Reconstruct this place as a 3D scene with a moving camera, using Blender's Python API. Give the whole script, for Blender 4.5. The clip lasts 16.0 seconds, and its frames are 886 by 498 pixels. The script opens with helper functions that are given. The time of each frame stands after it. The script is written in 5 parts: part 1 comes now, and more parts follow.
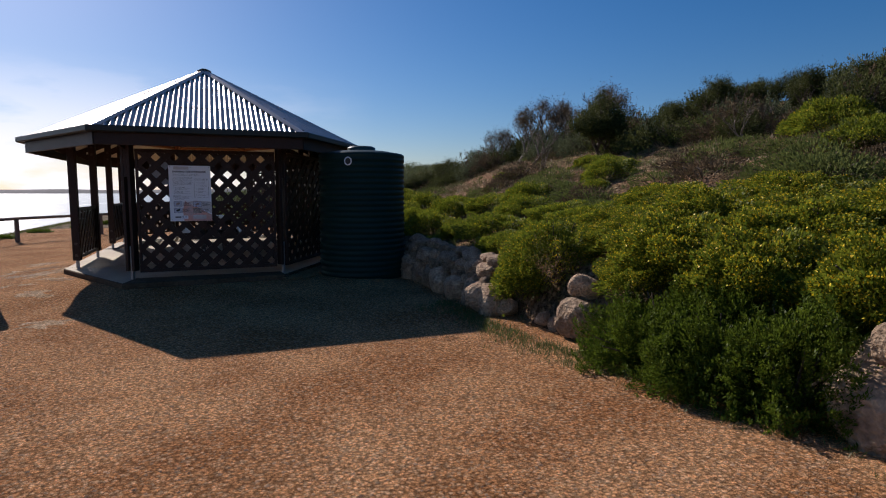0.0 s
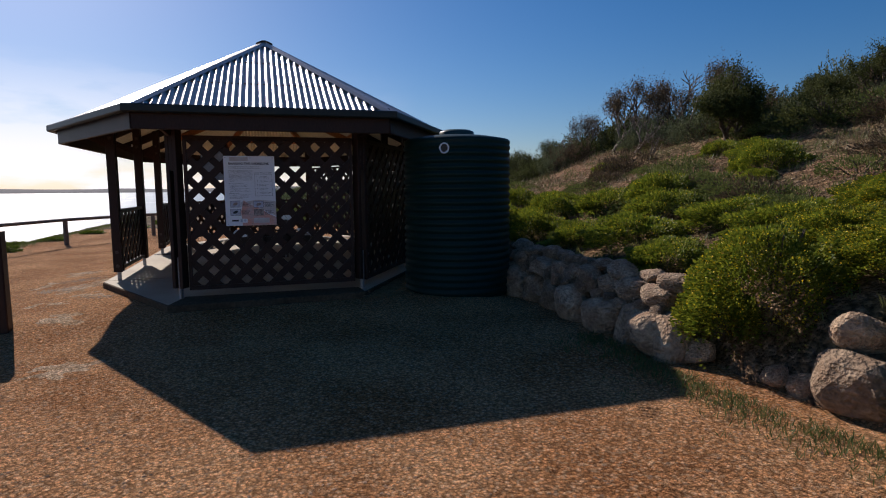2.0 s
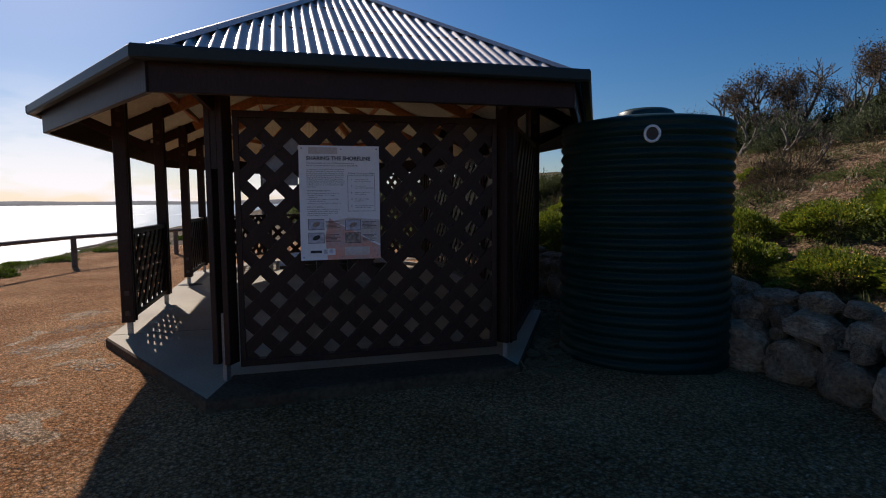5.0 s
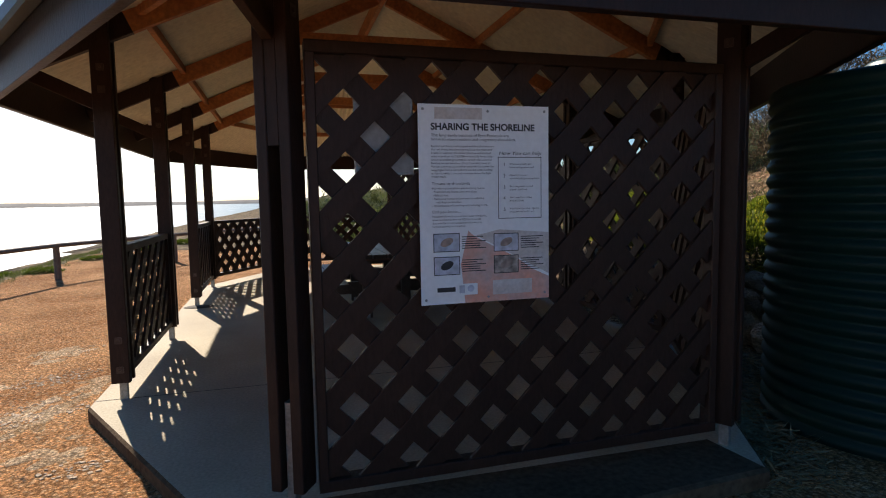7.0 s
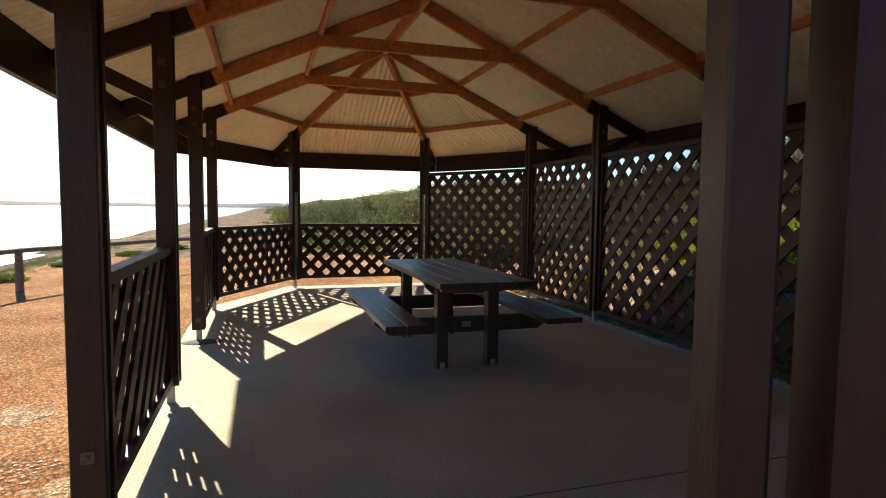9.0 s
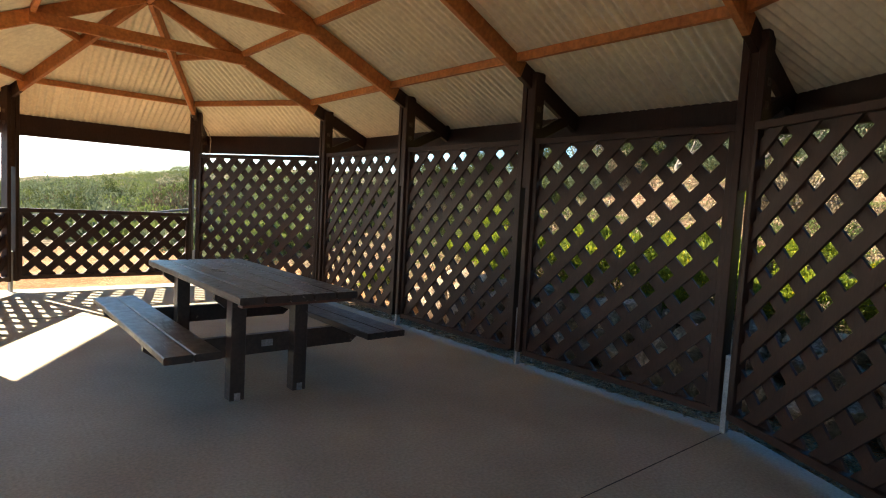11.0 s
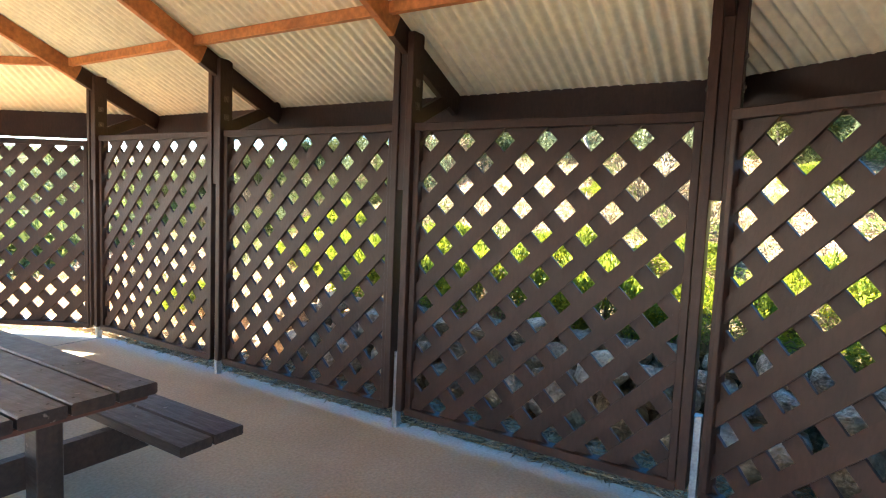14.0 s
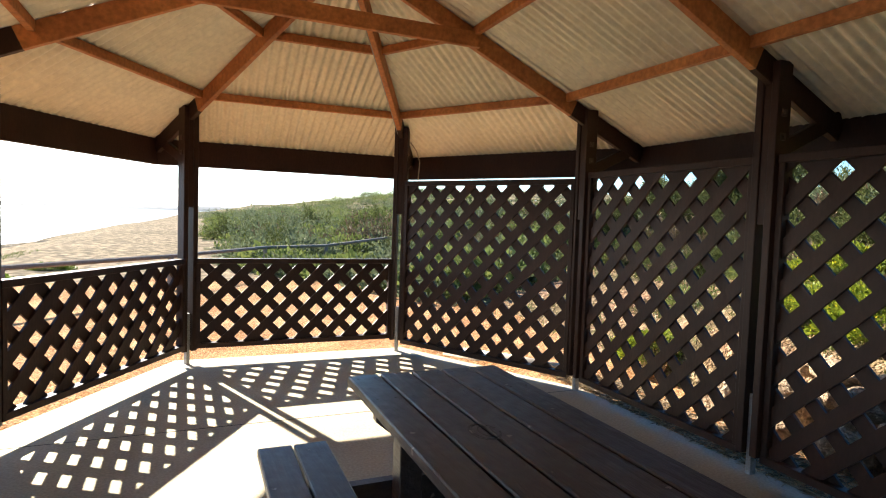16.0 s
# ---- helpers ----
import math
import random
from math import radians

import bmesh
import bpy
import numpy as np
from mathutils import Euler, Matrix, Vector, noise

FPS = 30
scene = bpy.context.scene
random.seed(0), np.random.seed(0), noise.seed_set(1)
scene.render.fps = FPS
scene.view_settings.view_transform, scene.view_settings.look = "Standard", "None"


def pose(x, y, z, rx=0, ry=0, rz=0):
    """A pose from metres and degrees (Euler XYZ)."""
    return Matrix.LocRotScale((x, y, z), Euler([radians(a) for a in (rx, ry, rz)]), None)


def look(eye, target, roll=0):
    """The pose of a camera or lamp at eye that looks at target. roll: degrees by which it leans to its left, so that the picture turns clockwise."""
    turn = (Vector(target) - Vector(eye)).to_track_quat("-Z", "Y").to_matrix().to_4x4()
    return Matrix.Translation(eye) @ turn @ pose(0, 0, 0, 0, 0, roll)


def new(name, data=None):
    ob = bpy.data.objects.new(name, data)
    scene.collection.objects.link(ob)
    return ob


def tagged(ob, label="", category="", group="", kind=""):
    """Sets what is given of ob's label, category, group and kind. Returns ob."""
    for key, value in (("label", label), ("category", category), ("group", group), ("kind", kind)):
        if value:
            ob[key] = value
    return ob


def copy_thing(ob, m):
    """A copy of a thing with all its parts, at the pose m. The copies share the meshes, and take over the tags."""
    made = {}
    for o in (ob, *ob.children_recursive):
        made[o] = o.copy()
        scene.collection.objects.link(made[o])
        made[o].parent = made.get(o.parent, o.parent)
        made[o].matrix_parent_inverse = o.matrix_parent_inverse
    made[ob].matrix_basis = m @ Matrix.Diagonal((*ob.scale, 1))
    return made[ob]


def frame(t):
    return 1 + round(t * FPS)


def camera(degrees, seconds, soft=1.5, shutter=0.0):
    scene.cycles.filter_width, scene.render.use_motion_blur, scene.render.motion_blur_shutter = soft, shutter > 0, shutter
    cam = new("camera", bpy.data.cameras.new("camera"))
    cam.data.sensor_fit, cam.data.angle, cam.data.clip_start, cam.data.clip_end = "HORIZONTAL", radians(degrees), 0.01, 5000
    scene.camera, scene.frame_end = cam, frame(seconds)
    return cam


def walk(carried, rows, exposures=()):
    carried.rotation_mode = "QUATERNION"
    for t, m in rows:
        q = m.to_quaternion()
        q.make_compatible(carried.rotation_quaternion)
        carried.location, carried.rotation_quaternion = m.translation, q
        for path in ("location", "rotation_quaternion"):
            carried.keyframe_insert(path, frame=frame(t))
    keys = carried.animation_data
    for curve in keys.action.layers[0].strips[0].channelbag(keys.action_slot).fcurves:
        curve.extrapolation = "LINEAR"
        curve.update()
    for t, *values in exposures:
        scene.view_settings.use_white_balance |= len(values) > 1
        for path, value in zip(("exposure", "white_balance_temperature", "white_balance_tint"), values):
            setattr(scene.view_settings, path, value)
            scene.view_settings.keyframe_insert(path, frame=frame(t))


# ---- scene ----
cam = camera(75.06, 16.0, soft=1.1)
PATH = [
    (0.0, 0.158, -11.627, 1.412, -21.213, -5.621, -0.015),
    (0.5, 0.146, -11.058, 1.416, -20.499, -5.847, 0.043),
    (1.0, 0.133, -10.488, 1.416, -19.303, -6.134, 0.305),
    (1.5, 0.067, -9.942, 1.397, -18.312, -6.141, 0.499),
    (2.0, -0.025, -9.408, 1.401, -16.764, -5.982, 0.496),
    (2.5, -0.080, -8.880, 1.391, -15.782, -5.867, 0.544),
    (3.0, -0.172, -8.347, 1.377, -15.096, -5.574, 0.456),
    (3.5, -0.249, -7.818, 1.379, -14.582, -5.133, 0.310),
    (4.0, -0.341, -7.289, 1.391, -15.056, -4.877, 0.159),
    (4.5, -0.476, -6.793, 1.395, -15.048, -4.680, 0.296),
    (7.0, -1.093, -4.288, 1.420, -15.726, -4.944, 1.013),
    (7.5, -1.162, -3.763, 1.375, -15.125, -4.695, 0.447),
    (8.0, -1.329, -3.229, 1.361, -14.427, -4.725, 0.065),
    (8.2, -1.420, -3.061, 1.370, -14.357, -4.477, -0.421),
    (10.3, -1.622, -1.539, 1.440, -28.407, -4.245, -1.323),
    (10.5, -1.575, -1.577, 1.448, -30.870, -4.423, -2.036),
    (11.0, -1.583, -1.554, 1.443, -40.000, -4.230, -3.129),
    (11.5, -1.379, -1.400, 1.408, -52.710, -4.241, -4.383),
    (12.0, -1.125, -1.247, 1.527, -68.740, -4.062, -4.806),
    (12.5, -1.031, -1.143, 1.589, -83.483, -3.340, -4.752),
    (13.0, -0.954, -0.901, 1.612, -76.977, -3.683, -3.722),
    (13.5, -0.856, -0.588, 1.613, -68.122, -4.695, -2.964),
    (14.0, -0.830, -0.332, 1.592, -58.400, -4.905, -2.399),
    (14.5, -0.905, 0.003, 1.618, -48.919, -4.427, -1.834),
    (15.0, -0.928, 0.382, 1.632, -40.263, -4.162, -1.531),
    (15.5, -1.058, 0.774, 1.634, -33.590, -3.648, -1.612),
    (16.0, -1.000, 1.148, 1.615, -23.029, -3.073, -1.929),
]
EXPOSURES = [(0.0, 0.08, 6500, 19), (3.0, 0.0, 6500, 18), (4.7, -0.08, 6500, 17), (6.8, 0.6, 7000, 13), (7.5, 1.32, 7200, 12), (8.2, 1.4, 7300, 11), (10.3, 1.7, 7600, 10), (11.0, 2.53, 7350, 7), (11.5, 3.68, 7200, 5), (12.0, 4.25, 7200, 6), (12.5, 4.5, 7150, 7), (13.3, 4.6, 7050, 6), (14.5, 3.8, 6850, 6), (15.2, 3.05, 6750, 6), (16.0, 2.36, 6750, 7)]
walk(cam, [(t, pose(x, y, z, 90 + pitch, roll, yaw)) for t, x, y, z, yaw, pitch, roll in PATH], EXPOSURES)

# ---- light ----
SUN_EL, SUN_AZ = radians(32), radians(-20)
world = bpy.data.worlds.new("sky")
scene.world = world
world.use_nodes = True
wn = world.node_tree
sky = wn.nodes.new("ShaderNodeTexSky")
sky.sky_type, sky.sun_disc = "NISHITA", False
sky.sun_elevation, sky.sun_rotation = SUN_EL, SUN_AZ
sky.altitude, sky.air_density, sky.dust_density, sky.ozone_density = 0, 1.0, 0.6, 6.0
bg = wn.nodes["Background"]
bg.inputs["Strength"].default_value = 0.072
# scattered low cloud near the horizon
tc = wn.nodes.new("ShaderNodeTexCoord")
mp = wn.nodes.new("ShaderNodeMapping")
mp.inputs["Scale"].default_value = (2.6, 2.6, 9.0)
cn = wn.nodes.new("ShaderNodeTexNoise")
cn.inputs["Scale"].default_value, cn.inputs["Detail"].default_value = 2.2, 7
cr = wn.nodes.new("ShaderNodeValToRGB")
cr.color_ramp.elements[0].position, cr.color_ramp.elements[1].position = 0.44, 0.56
cr.color_ramp.elements[0].color = (0.35, 0.35, 0.35, 1)
sp = wn.nodes.new("ShaderNodeSeparateXYZ")
band = wn.nodes.new("ShaderNodeValToRGB")
band.color_ramp.elements[0].position, band.color_ramp.elements[0].color = 0.0, (1, 1, 1, 1)
band.color_ramp.elements[1].position, band.color_ramp.elements[1].color = 0.20, (0, 0, 0, 1)
west = wn.nodes.new("ShaderNodeMapRange")
west.inputs["From Min"].default_value, west.inputs["From Max"].default_value = 0.25, -0.15
mm = wn.nodes.new("ShaderNodeMath"); mm.operation = "MULTIPLY"
m2 = wn.nodes.new("ShaderNodeMath"); m2.operation = "MULTIPLY"
mix = wn.nodes.new("ShaderNodeMixRGB")
mix.inputs["Color2"].default_value = (14.5, 14.5, 15, 1)
L = wn.links.new
L(tc.outputs["Generated"], mp.inputs["Vector"]); L(mp.outputs[0], cn.inputs["Vector"]); L(cn.outputs["Fac"], cr.inputs[0])
L(tc.outputs["Generated"], sp.inputs[0]); L(sp.outputs["Z"], band.inputs[0]); L(sp.outputs["X"], west.inputs["Value"])
L(cr.outputs[0], mm.inputs[0]); L(band.outputs[0], mm.inputs[1])
L(mm.outputs[0], m2.inputs[0]); L(west.outputs[0], m2.inputs[1])
hs = wn.nodes.new("ShaderNodeHueSaturation")
hs.inputs["Saturation"].default_value = 1.27
L(sky.outputs[0], hs.inputs["Color"])
L(m2.outputs[0], mix.inputs["Fac"]); L(hs.outputs[0], mix.inputs["Color1"]); L(mix.outputs[0], bg.inputs["Color"])
sun = new("sun", bpy.data.lights.new("sun", "SUN"))
sun.data.energy, sun.data.angle, sun.data.color = 5.0, radians(0.55), (1.0, 0.93, 0.82)
sun_dir = Vector((math.sin(SUN_AZ) * math.cos(SUN_EL), math.cos(SUN_AZ) * math.cos(SUN_EL), math.sin(SUN_EL)))
sun.matrix_world = look(sun_dir * 50, (0, 0, 0))


# ---- materials ----
def mat(name, col, rough=0.7, metal=0.0, var=0.25, scale=3.0, fine=40.0, bump=0.2, col2=None, stretch=(1, 1, 1), rand=0.0, coords="Object", spec=0.5, trans=0.0, dist=0.02):
    """A surface with large stains and fine grain; col2: the colour that the stains tend to; rand: difference between pieces."""
    m = bpy.data.materials.new(name)
    m.use_nodes = True
    n, ln = m.node_tree.nodes, m.node_tree.links.new
    b = n["Principled BSDF"]
    b.inputs["Roughness"].default_value, b.inputs["Metallic"].default_value = rough, metal
    b.inputs["Specular IOR Level"].default_value = spec
    t = n.new("ShaderNodeTexCoord")
    q = n.new("ShaderNodeMapping")
    q.inputs["Scale"].default_value = stretch
    ln(t.outputs[coords], q.inputs["Vector"])
    a = n.new("ShaderNodeTexNoise"); a.inputs["Scale"].default_value, a.inputs["Detail"].default_value = scale, 5
    c = n.new("ShaderNodeTexNoise"); c.inputs["Scale"].default_value, c.inputs["Detail"].default_value = fine, 4
    ln(q.outputs[0], a.inputs["Vector"]); ln(q.outputs[0], c.inputs["Vector"])
    r = n.new("ShaderNodeValToRGB")
    d = col2 or tuple(v * (1 - var) for v in col)
    r.color_ramp.elements[0].position, r.color_ramp.elements[1].position = 0.32, 0.68
    r.color_ramp.elements[0].color, r.color_ramp.elements[1].color = (*d, 1), (*col, 1)
    ln(a.outputs["Fac"], r.inputs[0])
    g = n.new("ShaderNodeMapRange")
    g.inputs["From Min"].default_value, g.inputs["From Max"].default_value = 0.3, 0.7
    g.inputs["To Min"].default_value, g.inputs["To Max"].default_value = 1 - var, 1 + var * 0.6
    ln(c.outputs["Fac"], g.inputs["Value"])
    x = n.new("ShaderNodeMixRGB"); x.blend_type = "MULTIPLY"; x.inputs["Fac"].default_value = 1
    ln(r.outputs[0], x.inputs["Color1"]); ln(g.outputs[0], x.inputs["Color2"])
    out = x.outputs[0]
    if rand:
        o = n.new("ShaderNodeObjectInfo")
        k = n.new("ShaderNodeMapRange")
        k.inputs["To Min"].default_value, k.inputs["To Max"].default_value = 1 - rand, 1 + rand
        ln(o.outputs["Random"], k.inputs["Value"])
        y = n.new("ShaderNodeMixRGB"); y.blend_type = "MULTIPLY"; y.inputs["Fac"].default_value = 1
        ln(out, y.inputs["Color1"]); ln(k.outputs[0], y.inputs["Color2"])
        out = y.outputs[0]
    ln(out, b.inputs["Base Color"])
    if bump:
        u = n.new("ShaderNodeBump"); u.inputs["Strength"].default_value, u.inputs["Distance"].default_value = bump, dist
        ln(c.outputs["Fac"], u.inputs["Height"]); ln(u.outputs[0], b.inputs["Normal"])
    if trans:
        w = n.new("ShaderNodeBsdfTranslucent"); z = n.new("ShaderNodeMixShader"); z.inputs[0].default_value = trans
        ln(out, w.inputs["Color"]); ln(b.outputs[0], z.inputs[1]); ln(w.outputs[0], z.inputs[2])
        ln(z.outputs[0], n["Material Output"].inputs["Surface"])
    return m


def leafy(name, col, col2, trans=0.35, rough=0.5, spec=0.3):
    """Leaves that differ one from another."""
    m = bpy.data.materials.new(name)
    m.use_nodes = True
    n, ln = m.node_tree.nodes, m.node_tree.links.new
    b = n["Principled BSDF"]
    b.inputs["Roughness"].default_value = rough
    b.inputs["Specular IOR Level"].default_value = spec
    g = n.new("ShaderNodeNewGeometry")
    r = n.new("ShaderNodeValToRGB")
    r.color_ramp.elements[0].color, r.color_ramp.elements[1].color = (*col, 1), (*col2, 1)
    ln(g.outputs["Random Per Island"], r.inputs[0])
    w = n.new("ShaderNodeBsdfTranslucent"); z = n.new("ShaderNodeMixShader"); z.inputs[0].default_value = trans
    ln(r.outputs[0], b.inputs["Base Color"]); ln(r.outputs[0], w.inputs["Color"])
    ln(b.outputs[0], z.inputs[1]); ln(w.outputs[0], z.inputs[2]); ln(z.outputs[0], n["Material Output"].inputs["Surface"])
    return m


M_PAINT = mat("brown_paint", (0.042, 0.0195, 0.0135), 0.5, spec=0.24, var=0.25, scale=5, fine=60, bump=0.12, stretch=(1, 1, 0.35), rand=0.10, col2=(0.029, 0.0140, 0.0105))
M_TABLE = mat("weathered_brown_paint", (0.044, 0.026, 0.0205), 0.30, var=0.4, scale=5, fine=38, bump=0.5, stretch=(1, 0.16, 1), rand=0.15, col2=(0.030, 0.020, 0.017), dist=0.01)
_n, _l = M_TABLE.node_tree.nodes, M_TABLE.node_tree.links.new
_v = _n.new("ShaderNodeTexNoise"); _v.inputs["Scale"].default_value, _v.inputs["Detail"].default_value = 16, 9
_k = _n.new("ShaderNodeTexCoord"); _l(_k.outputs["Object"], _v.inputs["Vector"])
_c = _n.new("ShaderNodeValToRGB"); _c.color_ramp.elements[0].position, _c.color_ramp.elements[1].position = 0.69, 0.72
_x = _n.new("ShaderNodeMixRGB"); _x.inputs["Color2"].default_value = (0.20, 0.165, 0.14, 1)
_s = _n["Principled BSDF"].inputs["Base Color"].links[0].from_socket
_l(_v.outputs["Fac"], _c.inputs[0]); _l(_c.outputs[0], _x.inputs["Fac"]); _l(_s, _x.inputs["Color1"]); _l(_x.outputs[0], _n["Principled BSDF"].inputs["Base Color"])
_q = _n.new("ShaderNodeMapRange"); _q.inputs["To Min"].default_value, _q.inputs["To Max"].default_value = 0.22, 0.55
_l(_v.outputs["Fac"], _q.inputs["Value"]); _l(_q.outputs[0], _n["Principled BSDF"].inputs["Roughness"])
M_CEDAR = mat("oiled_cedar", (0.54, 0.22, 0.075), 0.6, var=0.3, scale=4, fine=30, bump=0.15, rand=0.15, col2=(0.36, 0.13, 0.045))
M_CEDAR_DARK = mat("red_brown_timber", (0.12, 0.045, 0.03), 0.6, var=0.3, scale=4, fine=30, bump=0.15)
M_ZINC = mat("zinc_roof", (0.62, 0.555, 0.52), 0.45, metal=0.75, var=0.15, scale=1.5, fine=25, bump=0.03)
M_LINING = mat("roof_underside", (0.82, 0.775, 0.61), 0.30, metal=0.08, var=0.12, scale=1.2, fine=20, bump=0.03)
M_CAP = mat("ridge_cap", (0.50, 0.46, 0.43), 0.4, metal=0.7, var=0.15, scale=2, bump=0.03)
M_GUTTER = mat("gutter_green", (0.020, 0.027, 0.024), 0.45, spec=0.3, var=0.15, scale=2, bump=0.03)
M_GALV = mat("galvanised_steel", (0.36, 0.37, 0.38), 0.5, metal=0.8, var=0.25, scale=12, fine=80, bump=0.05)
M_CONC = mat("concrete", (0.45, 0.39, 0.285), 0.8, spec=0.35, var=0.20, scale=1.1, fine=60, bump=0.12, col2=(0.335, 0.28, 0.20))
# soil stain and the apron's shade, both put into one dark brown
M_APRON = mat("shaded_stained_concrete", (0.12, 0.085, 0.056), 0.95, spec=0.05, var=0.35, scale=2.5, fine=30, bump=0.3, col2=(0.08, 0.054, 0.034))
M_JOINT = mat("joint_dark", (0.08, 0.07, 0.06), 0.9, bump=0)
M_TANK = mat("tank_green", (0.0030, 0.0265, 0.0225), 0.48, spec=0.22, var=0.15, scale=2, fine=50, bump=0.03)
M_TANKLID = mat("tank_lid", (0.014, 0.045, 0.040), 0.4, var=0.15, scale=2, bump=0.03)
M_ROCK = mat("limestone", (0.50, 0.365, 0.24), 0.9, var=0.4, scale=3, fine=14, bump=1.0, dist=0.06, rand=0.30, col2=(0.30, 0.19, 0.115))
M_BACK = mat("weathered_backing_board", (0.30, 0.30, 0.30), 0.6, var=0.15, scale=8, bump=0.05)
M_WASHER = mat("painted_washer", (0.085, 0.052, 0.042), 0.45, metal=0.2, var=0.3, scale=30, bump=0.05)
M_BARK = mat("bark", (0.10, 0.075, 0.055), 0.9, var=0.4, scale=6, fine=40, bump=0.5, stretch=(1, 1, 0.3))
M_DEAD = mat("dead_wood", (0.20, 0.16, 0.125), 0.9, var=0.35, scale=6, fine=40, bump=0.4, stretch=(1, 1, 0.3))
M_WHITE = mat("sign_white", (0.87, 0.88, 0.90), 0.45, var=0.05, scale=3, bump=0)
M_INK = mat("sign_ink", (0.03, 0.03, 0.035), 0.6, bump=0)
M_GREYTEXT = mat("sign_grey_text", (0.035, 0.035, 0.04), 0.6, bump=0)
M_PINK = mat("sign_pink", (0.80, 0.36, 0.26), 0.5, var=0.15, scale=9, fine=40, bump=0, col2=(0.60, 0.45, 0.43))
M_BLUE = mat("sign_picture_blue", (0.60, 0.62, 0.72), 0.5, var=0.25, scale=25, bump=0)
M_PATCH = mat("sign_patch", (0.40, 0.29, 0.25), 0.5, var=0.3, scale=60, bump=0)
M_TAN = mat("sign_picture_tan", (0.42, 0.34, 0.30), 0.5, var=0.4, scale=40, bump=0)
M_RUST = mat("weathered_pine", (0.19, 0.155, 0.125), 0.85, var=0.3, scale=5, fine=50, bump=0.4)
M_LOG = mat("bleached_log", (0.55, 0.45, 0.34), 0.85, var=0.3, scale=5, fine=50, bump=0.4)
L_DAISY = leafy("daisy_leaf", (0.064, 0.106, 0.0125), (0.24, 0.262, 0.025), trans=0.44)
L_DARK = leafy("rosemary_leaf", (0.038, 0.066, 0.008), (0.125, 0.175, 0.018), trans=0.4, spec=0.12)
L_SCRUB = leafy("scrub_leaf", (0.040, 0.052, 0.016), (0.095, 0.105, 0.032), trans=0.3, rough=0.75, spec=0.1)
L_GREY = leafy("saltbush_leaf", (0.075, 0.095, 0.048), (0.16, 0.18, 0.10), trans=0.25, rough=0.8, spec=0.1)
L_HEATH = leafy("heath_leaf", (0.075, 0.105, 0.032), (0.17, 0.19, 0.055), trans=0.3, rough=0.85, spec=0.1)
L_BROWN = leafy("dry_brush", (0.08, 0.06, 0.038), (0.19, 0.135, 0.08), trans=0.12, rough=0.85, spec=0.1)
L_GRASS = leafy("grass_blade", (0.07, 0.11, 0.028), (0.17, 0.165, 0.06), trans=0.3)
L_STRAW = leafy("straw", (0.16, 0.11, 0.06), (0.36, 0.27, 0.15), trans=0.1)
L_FLOWER = leafy("yellow_flower", (0.65, 0.42, 0.015), (0.80, 0.62, 0.03), trans=0.3)


